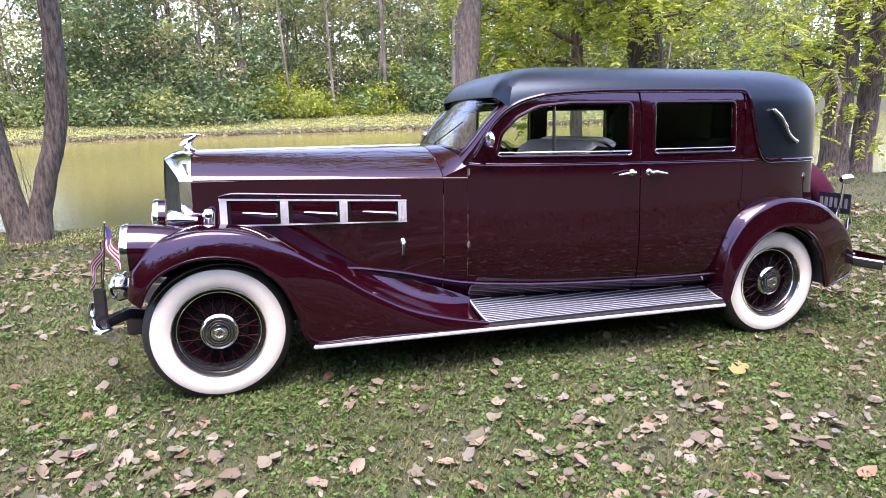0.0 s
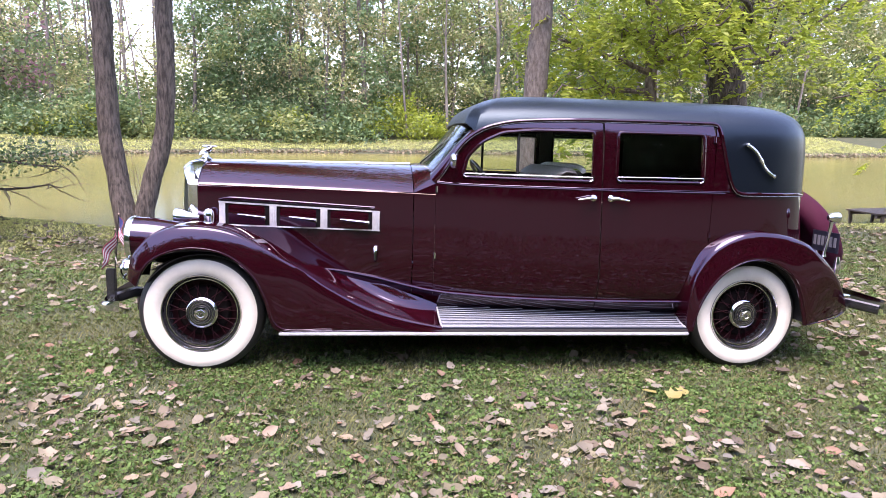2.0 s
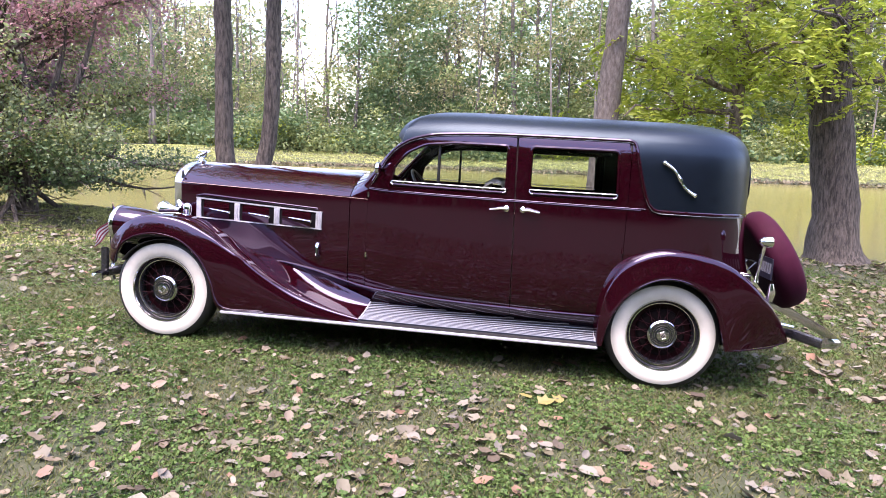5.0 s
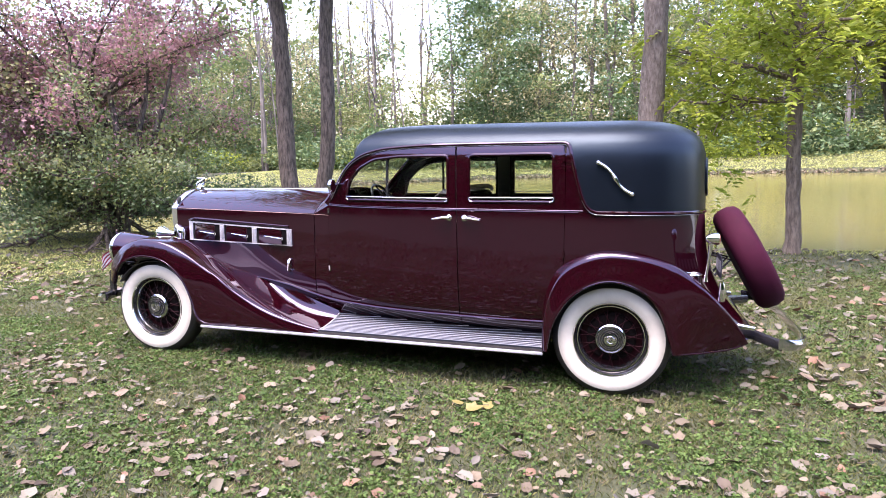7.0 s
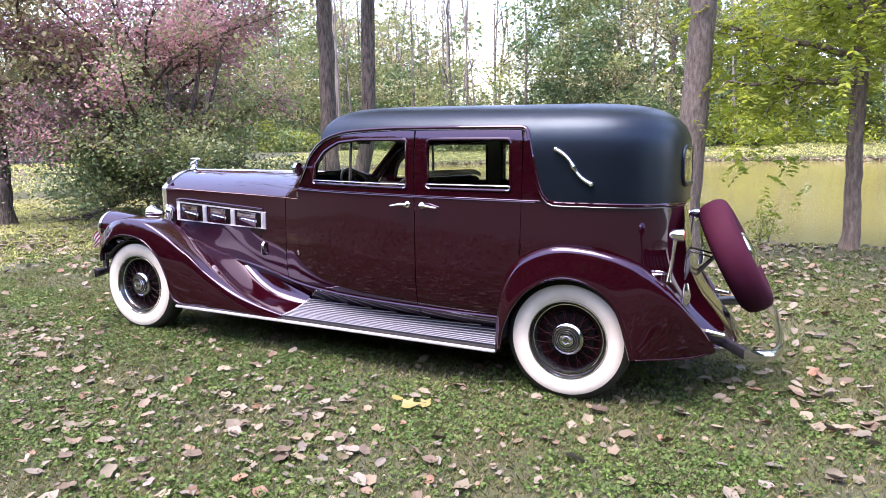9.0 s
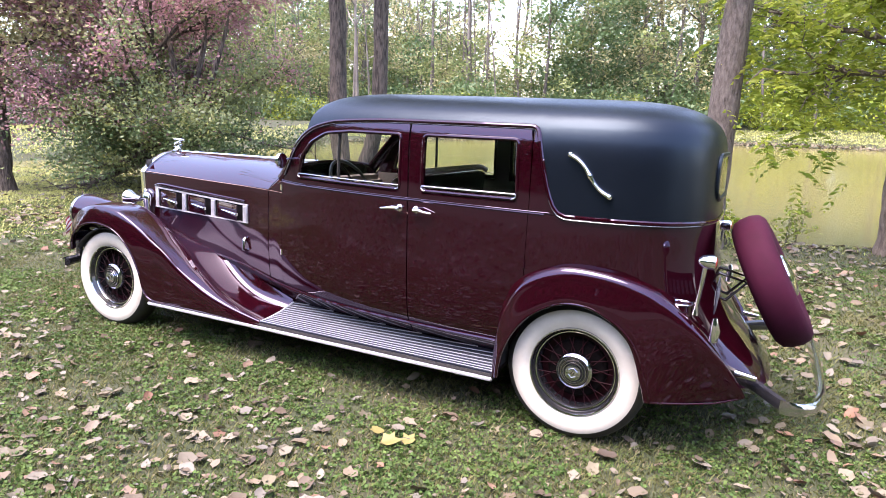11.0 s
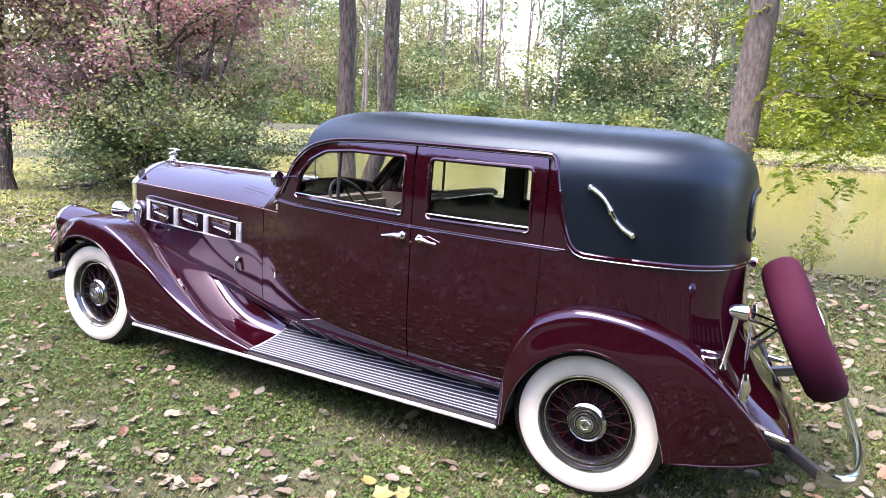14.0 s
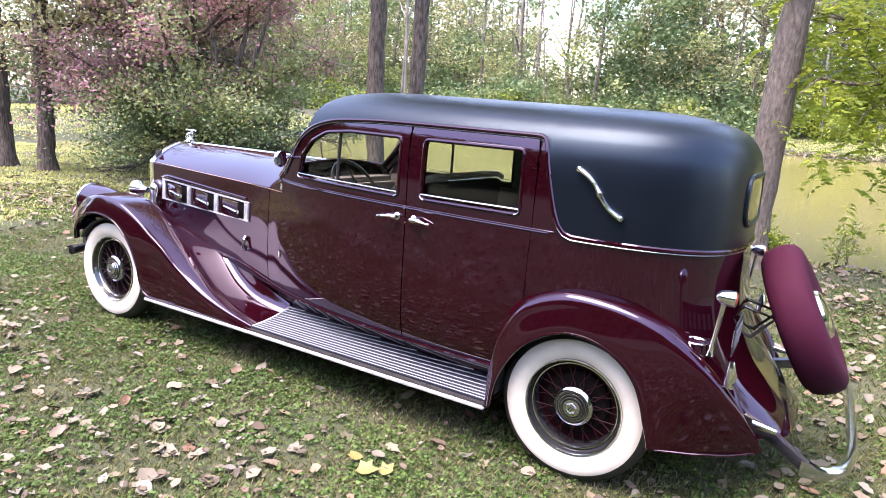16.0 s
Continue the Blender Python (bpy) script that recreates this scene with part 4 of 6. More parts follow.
FC = [(x, y, z + k) for (x, y, z), k in zip(FC0, RAISE)]
FS = [(x * 0.6 + b[0] * 0.4, y * 0.80 + b[1] * 0.20, z * 0.42 + b[2] * 0.58 + 0.010) for (x, y, z), b in zip(FC, FB)]
FI = [(a[0] * 0.2 + b[0] * 0.8, a[1] * 0.22 + b[1] * 0.78, b[2] - 0.018 - 0.06 * max(0.0, a[2] - b[2])) for a, b in zip(FA, FB)]
FM = [((a[0] + b[0]) / 2, a[1] * 0.72 + b[1] * 0.28, a[2] + 0.25 * (b[2] - a[2])) if b[2] > a[2] else ((a[0] + b[0]) / 2, a[1] * 0.82 + b[1] * 0.18, b[2] + 0.08 * (a[2] - b[2])) for a, b in zip(FA, FB)]
FE = [(x, y + 0.035, z + 0.004) for x, y, z in FD]
both("front_fender", lambda: fender([FA, FM, FI, FB, FS, FC, FD, FE]), PAINT, label="sweeping burgundy front fender with built-in headlamp", thick=0.006)

RA = [(1.37, -0.66, 0.40), (1.355, -0.73, 0.58), (1.385, -0.775, 0.73), (1.465, -0.80, 0.845), (1.60, -0.805, 0.92), (1.80, -0.79, 0.955), (2.02, -0.74, 0.945), (2.18, -0.68, 0.90), (2.31, -0.61, 0.82), (2.42, -0.57, 0.71), (2.52, -0.55, 0.58), (2.60, -0.54, 0.43)]
RC = [(1.385, -0.87, 0.29), (1.395, -0.875, 0.46), (1.445, -0.885, 0.645), (1.565, -0.895, 0.79), (1.78, -0.90, 0.868), (2.00, -0.895, 0.858), (2.20, -0.88, 0.80), (2.34, -0.86, 0.715), (2.45, -0.83, 0.63), (2.54, -0.79, 0.54), (2.61, -0.75, 0.45), (2.65, -0.72, 0.385)]
LIFT = (0.0, 0.0, 0.008, 0.018, 0.024, 0.026, 0.026, 0.024, 0.020, 0.014, 0.006, 0.0)
RC = [(x, y - 0.3 * k, z + k) for (x, y, z), k in zip(RC, LIFT)]
RD = [(1.415, -0.89, 0.29), (1.44, -0.905, 0.44), (1.50, -0.915, 0.58), (1.60, -0.92, 0.70), (1.75, -0.92, 0.78), (1.90, -0.92, 0.785), (2.04, -0.915, 0.725), (2.13, -0.91, 0.64), (2.18, -0.905, 0.545), (2.21, -0.90, 0.46), (2.235, -0.895, 0.39), (2.25, -0.89, 0.335)]
RB = [tuple(np.array(a) * 0.42 + np.array(c) * 0.58 + np.array([(0.0), 0.0, 0.055 * min(1.0, max(0.0, (c[0] - 1.40) / 0.25)) * min(1, (2.75 - c[0]) / 0.4)])) for a, c in zip(RA, RC)]
RS = [(x * 0.65 + b[0] * 0.35, y * 0.76 + b[1] * 0.24, z * 0.42 + b[2] * 0.58 + 0.014) for (x, y, z), b in zip(RC, RB)]
RE = [(x, y + 0.035, z + 0.004) for x, y, z in RD]
both("rear_fender", lambda: fender([RA, RB, RS, RC, RD, RE]), PAINT, label="rounded burgundy rear fender", thick=0.006)
both("fender_bead", lambda: tube(resample([(x, y, z + 0.006) for x, y, z in along(RA, 60)][4:50], 60), 0.009, 8), PAINT)

both("fender_lip", lambda: tube(resample([(x, y - 0.001, z) for x, y, z in along(RD, 60)], 70), 0.0065, 8), PAINT)
both("fender_lip", lambda: tube(resample([(x, y - 0.001, z) for x, y, z in along(FD, 60)][:46], 70), 0.0065, 8), PAINT)
both("fender_hem", lambda: tube(resample([RD[-1], (2.40, -0.84, 0.345), (2.55, -0.78, 0.362), RC[-1]], 20), 0.005, 6), PAINT)


def well(cx, end=1.02):
    """The dark inside of the wheel arch."""
    bm = bmesh.new()
    rows = []
    for a in np.linspace(-0.02 * math.pi, end * math.pi, 24):
        rows.append([(cx + 0.41 * math.cos(a), y, 0.37 + 0.40 * math.sin(a)) for y in (-0.86, -0.5)])
    grid(rows, bm)
    c = bm.verts.new((cx, -0.5, 0.36))
    bm.verts.ensure_lookup_table()
    inner = [bm.verts[2 * k + 1] for k in range(24)]
    for a, b in zip(inner[:-1], inner[1:]):
        bm.faces.new((a, b, c))
    return bm


both("wheel_well", lambda: well(-1.80, 0.82), DARK, thick=0.004)
both("wheel_well", lambda: well(1.83), DARK, thick=0.004)


# -- headlamps faired into the fenders
def lamp_pod():
    rows = []
    for t in np.linspace(0, 1, 22):
        x = -2.262 + 0.62 * t
        r = 0.142 * (1 - 0.25 * t**2)
        cz = 0.835 - 0.035 * t**1.5 - 0.06 * t**2
        rows.append([(x, -0.675 + r * math.cos(a), cz + r * math.sin(a)) for a in np.linspace(0, 2 * math.pi, 36, endpoint=False)])
    return grid(rows, wrap=True)


pods = both("headlamp_pod", lamp_pod, PAINT, thick=0.005)
for s in (0, 1):
    y = -0.675 * (1 - 2 * s)
    lens = part("headlamp", lathe([(0.0, -2.305), (0.05, -2.302), (0.09, -2.292), (0.118, -2.275), (0.128, -2.262)], 36, axis="x", centre=(0, y, 0.835)), LENS, car, "round ribbed glass headlamp")
    part("headlamp_rim", lathe([(0.124, -2.268), (0.130, -2.282), (0.140, -2.280), (0.148, -2.262), (0.146, -2.245)], 36, axis="x", centre=(0, y, 0.835)), CHROME, lens, "chrome rim", thick=0.004)


# -- running boards
BOARD_IN = smoothcurve([(-0.32, -0.50), (0.1, -0.555), (0.6, -0.615), (1.0, -0.65), (1.40, -0.675)])


def board_z(x, y):
    yi = float(BOARD_IN(x))
    f = min(max((y + 0.875) / (yi + 0.875), 0), 1)
    return 0.300 + 0.012 * f + 0.050 * f**2.2


def board():
    return grid([[(x, -0.875 + (float(BOARD_IN(x)) + 0.875 + 0.02) * f, board_z(x, -0.875 + (float(BOARD_IN(x)) + 0.875) * f)) for f in np.linspace(0, 1, 16)] for x in np.linspace(-0.30, 1.385, 40)])


boards = both("running_board", board, RIBBED, label="dark ribbed running board with bright strips", thick=0.02)
for s in (0, 1):
    for k in range(13):
        y = -0.860 + 0.0275 * k
        xs = [x for x in np.linspace(-0.292, 1.375, 60) if y < float(BOARD_IN(x)) - 0.004]
        if len(xs) < 4:
            continue
        bm = tube([(x, y, board_z(x, y) + 0.010) for x in np.linspace(xs[0], xs[-1], 24)], 0.0044, 6, flat=0.7)
        if s:
            bm.transform(MIRROR)
        part("strip", bm, STRIP, boards[s])
    for name, bm in (("edge_trim", box((-1.34, -0.902, 0.262), (1.392, -0.884, 0.284), bevel=0.006)),
                     ("end_trim", tube([(1.378, y, board_z(1.378, y) + 0.010) for y in np.linspace(-0.87, -0.72, 8)], 0.006, 6)),
                     ("end_trim", tube([(-0.298, y, board_z(-0.298, y) + 0.010) for y in np.linspace(-0.87, -0.52, 8)], 0.006, 6))):
        if s:
            bm.transform(MIRROR)
        part(name, bm, VENT, boards[s], "bright edge strip")
both("sill_panel", lambda: grid([[tuple(np.array(skin(x, 0.462)) * (1 - t) + np.array((x, float(BOARD_IN(x)) + 0.006, board_z(x, float(BOARD_IN(x))) + 0.002)) * t) for x in np.linspace(-0.40, 1.40, 40)] for t in np.linspace(0, 1, 4)]), PAINT, thick=0.004)
both("valance", lambda: box((-1.30, -0.885, 0.255), (1.39, -0.86, 0.300), bevel=0.004), DARK)


# -- wheels
def wheel_at(x, y, mirror, cover=False):
    m = Matrix.Translation((x, y, 0.385)) @ (MIRROR if mirror else Matrix.Identity(4))
    hub = part("wheel", lathe([(0.0, 0.02), (0.10, 0.02), (0.17, 0.03), (0.215, 0.03), (0.232, 0.045), (0.232, 0.08), (0.0, 0.08)], 48), WHEELP, car, "burgundy wire wheel with whitewall tyre", move=m)
    tyre = [(0.232, 0.065), (0.26, 0.088), (0.30, 0.100), (0.345, 0.094), (0.375, 0.075), (0.389, 0.05), (0.392, 0.0), (0.389, -0.05), (0.375, -0.075), (0.348, -0.0925)]
    part("tyre", lathe(tyre, 72), RUBBER, hub, "black tyre tread", move=m)
    part("whitewall", lathe([(0.348, -0.0925), (0.335, -0.0985), (0.31, -0.103), (0.285, -0.101), (0.262, -0.093), (0.246, -0.080)], 72), WHITE, hub, "wide white sidewall", move=m)
    part("rim", lathe([(0.248, -0.080), (0.247, -0.088), (0.240, -0.090), (0.234, -0.082), (0.230, -0.062), (0.222, -0.052), (0.216, -0.058), (0.211, -0.052), (0.206, -0.03), (0.20, 0.0)], 72), BLACKM, hub, "dark drop-centre rim", move=m)
    for rr, yy in ((0.243, -0.090), (0.219, -0.058)):
        part("rim_ring", lathe([(rr + 0.005 * math.cos(a), yy + 0.005 * math.sin(a)) for a in np.linspace(0, 2 * math.pi, 7)[:-1]], 72, close=True), CHROME, hub, "thin bright rim ring", move=m)
    drum = lathe([(0.0, -0.02), (0.150, -0.018), (0.165, -0.005), (0.165, 0.05)], 40)
    part("brake_drum", drum, DRUM, hub, move=m)
    for k in range(30):
        a = 2 * math.pi * k / 30
        b = a + (0.42 if k % 2 else -0.42)
        part("spoke", tube([(0.07 * math.cos(a), -0.045, 0.07 * math.sin(a)), (0.214 * math.cos(b), -0.030 if k % 3 else -0.045, 0.214 * math.sin(b))], 0.0030, 5), WHEELP, hub, move=m)
    cap = lathe([(0.0, -0.104), (0.030, -0.104), (0.043, -0.101), (0.047, -0.094), (0.056, -0.095), (0.060, -0.088), (0.070, -0.089), (0.074, -0.081), (0.085, -0.081), (0.092, -0.074), (0.099, -0.070), (0.103, -0.058), (0.104, -0.044), (0.09, -0.03)], 48)
    c = part("hub_cap", cap, HUB, hub, "ringed chrome hub cap", move=m)
    for rr, yy in ((0.050, -0.0955), (0.064, -0.0895), (0.079, -0.0825)):
        part("groove", lathe([(rr + 0.0032 * math.cos(a), yy + 0.0032 * math.sin(a)) for a in np.linspace(0, 2 * math.pi, 7)[:-1]], 48, close=True), GROOVE, c, "dark painted groove", move=m)
    arm = bmesh.new()
    ring_ = [(0.030 * math.cos(radians(60 * k + 20)), 0.030 * math.sin(radians(60 * k + 20))) for k in range(6)]
    grid([[(x * f, y_, z * f) for x, z in ring_] for f, y_ in ((1.0, -0.103), (0.94, -0.109), (0.80, -0.110), (0.76, -0.107), (0.02, -0.107))], arm, wrap=True)
    part("emblem", arm, CHROME, c, "six-sided raised cap emblem", move=m)
    bars = bmesh.new()
    for x0 in (-0.008, 0.004):
        box((x0, -0.110, -0.012), (x0 + 0.005, -0.106, 0.012), bars)
    bars.transform(Matrix.Rotation(0.6, 4, "Y"))
    part("emblem_mark", bars, GROOVE, c, move=m)
    return hub


wheel_at(-1.83, -0.725, False)
wheel_at(1.83, -0.725, False)
wheel_at(-1.83, 0.725, True)
wheel_at(1.83, 0.725, True)

# -- spare wheel in a cloth cover, leaning back behind the body
lean = Matrix.Translation((2.745, 0.0, 0.875)) @ Matrix.Rotation(radians(28), 4, "Y").inverted()
cover = part("spare_cover", lathe([(0.0, -0.085), (0.20, -0.088), (0.30, -0.100), (0.345, -0.094), (0.378, -0.07), (0.392, -0.03), (0.394, 0.03), (0.380, 0.075), (0.35, 0.097), (0.30, 0.104), (0.24, 0.095), (0.19, 0.075), (0.0, 0.07)], 64, axis="x"), COVER, car, "burgundy cloth cover over the spare wheel", move=lean)
part("cover_disc", lathe([(0.0, 0.125), (0.08, 0.120), (0.12, 0.105), (0.13, 0.085), (0.125, 0.07)], 40, axis="x"), CHROME, cover, "chrome hub of the spare", move=lean)
for y in (-0.09, 0.09):
    part("spare_bracket", tube([(2.46, y, 0.90), (2.62, y, 0.86), (2.50, y, 0.72)], 0.010, 8), BLACKM, car, "black iron spare wheel bracket")


# -- bumpers
def bumper(x_mid, x_end, z, half, back):
    pts = []
    for f in np.linspace(-1, 1, 60):
        a = abs(f)
        pts.append((x_mid + (x_end - x_mid) * a**3.2, half * math.sin(f * math.pi / 2 * 0.985), z + 0.02 * a**4))
    rows = []
    for p in pts:
        rows.append([(p[0] + back * o * 0.8, p[1], p[2] + h * 0.68) for o, h in ((0.016, -0.050), (-0.008, -0.047), (-0.022, -0.034), (-0.031, -0.016), (-0.034, 0.0), (-0.031, 0.016), (-0.022, 0.034), (-0.008, 0.047), (0.016, 0.050), (0.018, 0.0))])
    bm = grid(rows, wrap=True)
    bm.verts.ensure_lookup_table()
    bm.faces.new([bm.verts[k] for k in range(10)])
    bm.faces.new([bm.verts[590 + k] for k in range(10)])
    return bm


fb = part("front_bumper", bumper(-2.50, -2.32, 0.42, 0.86, 1), CHROME, car, "chrome front bumper bar")
rb = part("rear_bumper", bumper(3.03, 2.84, 0.43, 0.88, -1), HUB, car, "chrome rear bumper bar")
for s in (-1, 1):
    part("bumper_iron", tube([(-2.20, s * 0.42, 0.42), (-2.32, s * 0.52, 0.46), (-2.44, s * 0.62, 0.43), (-2.37, s * 0.80, 0.43)], 0.028, 8, flat=1.3), BLACKM, fb, "black bumper iron")
    part("bumper_iron", tube([(2.50, s * 0.40, 0.44), (2.72, s * 0.62, 0.44), (2.86, s * 0.80, 0.42)], 0.018, 8, flat=2.0), BLACKM, rb, "black bumper iron")
    part("overrider", tube([(-2.52, s * 0.40, 0.33), (-2.545, s * 0.40, 0.42), (-2.52, s * 0.40, 0.51)], [0.018, 0.024, 0.016], 10), CHROME, fb)


# -- horns beside the radiator
def horn():
    bm = lathe([(0.0, -2.09), (0.03, -2.088), (0.058, -2.075), (0.066, -2.055), (0.06, -2.035), (0.04, -2.0), (0.025, -1.96), (0.02, -1.92)], 24, axis="x", centre=(0, -0.44, 0.955))
    tube([(-2.00, -0.44, 0.95), (-2.00, -0.44, 0.78)], 0.02, 10, bm)
    return bm


both("horn", horn, CHROME, label="small chrome lamp on the catwalk")
both("horn_dome", lambda: lathe([(0.0, 1.02), (0.02, 1.015), (0.034, 0.995), (0.036, 0.96), (0.03, 0.92), (0.035, 0.80)], 20, axis="z", centre=(-1.86, -0.425, 0)), CHROME, label="chrome dome on the catwalk")


# -- tail lamps
def tail_lamp():
    bm = lathe([(0.0, 2.39), (0.016, 2.393), (0.030, 2.41), (0.036, 2.435), (0.038, 2.468), (0.033, 2.472)], 20, axis="x", centre=(0, -0.79, 1.075))
    tube([(2.425, -0.79, 1.05), (2.415, -0.785, 0.93), (2.405, -0.775, 0.83), (2.403, -0.775, 0.80)], [0.013, 0.010, 0.011, 0.018], 10, bm)
    return bm


lamps = both("tail_lamp", tail_lamp, CHROME, label="chrome tail lamp on a stalk")
for s in (0, 1):
    part("lens", lathe([(0.0, 2.480), (0.024, 2.478), (0.033, 2.470)], 20, axis="x", centre=(0, -0.79 * (1 - 2 * s), 1.075)), RED, lamps[s], "red lens")
both("fender_lamp", lambda: tube([(2.50, -0.78, 0.68), (2.505, -0.79, 0.74), (2.50, -0.79, 0.80)], [0.022, 0.026, 0.012], 12), CHROME, label="small chrome fender lamp")
both("fuel_cap", lambda: lathe([(0.0, 0.842), (0.04, 0.840), (0.052, 0.832), (0.054, 0.815), (0.06, 0.76)], 24, axis="z", centre=(2.33, -0.72, 0)), PAINT, label="burgundy filler neck with a bright rim")
both("filler_rim", lambda: lathe([(0.054 + 0.005 * math.cos(a), 0.836 + 0.005 * math.sin(a)) for a in np.linspace(0, 2 * math.pi, 7)[:-1]], 28, axis="z", centre=(2.33, -0.72, 0), close=True), CHROME)
both("tail_bolt", lambda: tube([(2.62, -0.66, 0.50), (2.72, -0.67, 0.49)], [0.02, 0.014], 10), CHROME)


# -- door mirrors
def mirror():
    bm = tube([skin(-0.225, 1.40, 0.0), skin(-0.225, 1.40, 0.05), skin(-0.245, 1.392, 0.085)], 0.008, 8)
    c = skin(-0.225, 1.388, 0.10)
    lathe([(0.0, -0.26), (0.03, -0.262), (0.048, -0.252), (0.052, -0.236), (0.048, -0.228), (0.0, -0.226)], 24, bm, axis="x", centre=(0.0, c[1], c[2]))
    return bm


both("door_mirror", mirror, HUB, label="round chrome door mirror")


# -- interior
part("cabin_floor", box((-0.48, -0.46, 0.41), (2.10, 0.46, 0.44)), TRIM, car)
part("dashboard", box((-0.40, -0.58, 1.02), (-0.22, 0.58, 1.24), bevel=0.04), TRIM, car)


def seat(x0, x1, back0, back1, z_seat, z_top, w, rake):
    bm = box((x0, -w, 0.44), (x1, w, z_seat), bevel=0.05)
    rows = []
    for y in np.linspace(-w, w, 30):
        f = abs(y) / w
        top = z_top - 0.035 * f**8
        rows.append([(back0, y, 0.55), (back0 + rake * 0.6, y, top - 0.10), (back0 + rake, y, top - 0.03), (back0 + rake + 0.05, y, top), (back1 + rake - 0.03, y, top - 0.01), (back1 + rake, y, top - 0.05), (back1 + rake * 0.5, y, 0.9), (back1, y, 0.50)])
    grid(rows, bm, wrap=True)
    return bm


front_seat = part("front_seat", seat(0.02, 0.50, 0.42, 0.57, 0.82, 1.372, 0.58, 0.10), SEAT, car, "pale grey-beige cloth front bench seat")
part("piping", tube([(0.690, y, 1.374 - 0.035 * (abs(y) / 0.58) ** 8) for y in np.linspace(-0.57, 0.57, 30)], 0.019, 8), WHITEP, front_seat, "white piping")
part("back_panel", grid([[(0.585 + 0.10 * t, y, 0.52 + (0.825 - 0.035 * (abs(y) / 0.58) ** 8) * t) for y in np.linspace(-0.575, 0.575, 20)] for t in np.linspace(0, 1, 6)]), BLACKM, front_seat, "dark back of the seat", thick=0.01)
both("inside_handle", lambda: tube([skin(0.45, 1.19, -0.065), skin(0.45, 1.19, -0.09), skin(0.36, 1.18, -0.095)], 0.008, 6), CHROME)
part("rear_seat", seat(1.40, 1.88, 1.86, 2.02, 0.80, 1.36, 0.62, 0.10), TRIM, car, "dark cloth rear bench seat")
part("headliner", grid([[(x, y, 1.775 - 0.10 * (abs(y) / 0.66) ** 4 - 0.10 * max(0, (0.3 - x) / 0.4) ** 2) for y in np.linspace(-0.62, 0.62, 16)] for x in np.linspace(-0.08, 2.08, 16)]), TRIM, car, thick=0.005)
both("rear_quarter_trim", lambda: grid([[(x, -(0.78 * (1 - (max(x - 1.5, 0) / 0.88) ** 3) ** (1 / 3)), z) for x in np.linspace(1.50, 2.3, 10)] for z in np.linspace(1.0, 1.66, 6)]), TRIM, thick=0.004)
both("centre_pillar", lambda: grid([[skin(x, z, -0.05) for x in np.linspace(0.71, 0.82, 4)] for z in np.linspace(0.5, 1.66, 8)]), TRIM, thick=0.01)
hoop = Matrix.Translation((0.06, -0.33, 1.22)) @ Matrix.Rotation(radians(-35), 4, "Y")
wheel_ = part("steering_wheel", lathe([(0.205 + 0.011 * math.cos(a), 0.011 * math.sin(a)) for a in np.linspace(0, 2 * math.pi, 9)[:-1]], 48, axis="x", close=True), PLASTIC, car, "dark-rimmed steering wheel", move=hoop)
spokes = bmesh.new()
for a in (90, 210, 330):
    tube([(0.02, 0, 0), (0, 0.205 * math.cos(radians(a)), 0.205 * math.sin(radians(a)))], 0.008, 6, spokes)
tube([(0.0, 0, 0), (-0.30, 0, 0)], 0.022, 10, spokes)
part("steering_column", spokes, BLACKM, wheel_, move=hoop)
part("cabin_mirror", box((-0.12, -0.10, 1.585), (-0.10, 0.10, 1.635), bevel=0.008), BLACKM, car)

# ---- the trees round the lawn
def high_limbs(r, n, lo, hi, length, slope=(5, 45)):
    return [(r.uniform(lo, hi), r.uniform(0, 360), r.uniform(*slope), length * r.uniform(0.6, 1.2)) for _ in range(n)]


def around(centre, radii, n, seed):
    """Places for clumps of leaves within an ellipsoid."""
    r = np.random.default_rng(seed)
    d = r.normal(size=(n, 3))
    d /= np.linalg.norm(d, axis=1, keepdims=True)
    return list(np.array(centre) + d * np.array(radii) * r.uniform(0.3, 1.0, (n, 1)) ** 0.6)


tr = np.random.default_rng(11)
# two stems from one root, beyond the radiator
tree("forked_tree", "grey-barked tree stem leaning outward from a shared root", [(-4.92, 7.0, -0.46, 0.185), (-5.04, 7.08, 0.3, 0.18), (-5.19, 7.2, 1.3, 0.178), (-5.22, 7.26, 2.4, 0.170), (-5.21, 7.3, 4.0, 0.16), (-5.35, 7.35, 7.0, 0.13), (-5.3, 7.4, 11.0, 0.06)], BARK, high_limbs(tr, 18, 0.55, 1.0, 4.4, (0, 50)), LEAF_F, 15000, 0.17, 3, clump=0.7)
tree("forked_tree", "grey-barked tree stem rising from a shared root", [(-4.76, 7.0, -0.46, 0.155), (-4.66, 7.05, 0.1, 0.155), (-4.44, 7.15, 0.9, 0.158), (-4.24, 7.2, 1.7, 0.15), (-4.18, 7.22, 2.7, 0.145), (-4.14, 7.25, 4.0, 0.14), (-3.9, 7.3, 7.0, 0.12), (-3.8, 7.3, 11.0, 0.05)], BARK, high_limbs(tr, 18, 0.55, 1.0, 4.4, (0, 50)), LEAF_F, 15000, 0.17, 4, clump=0.7)
# the tall trunk behind the roof
tree("bank_tree", "tall tree with flaking pale bark leaning over the bank", [(1.97, 6.34, -0.40, 0.225), (2.04, 6.34, 1.0, 0.205), (2.12, 6.33, 2.4, 0.195), (2.21, 6.32, 4.0, 0.18), (2.5, 6.3, 7.5, 0.15), (2.7, 6.3, 11.5, 0.06)], PALE, high_limbs(tr, 18, 0.50, 1.0, 4.6, (-5, 50)), LEAF_Y, 15000, 0.15, 5, clump=0.6, compound=True)
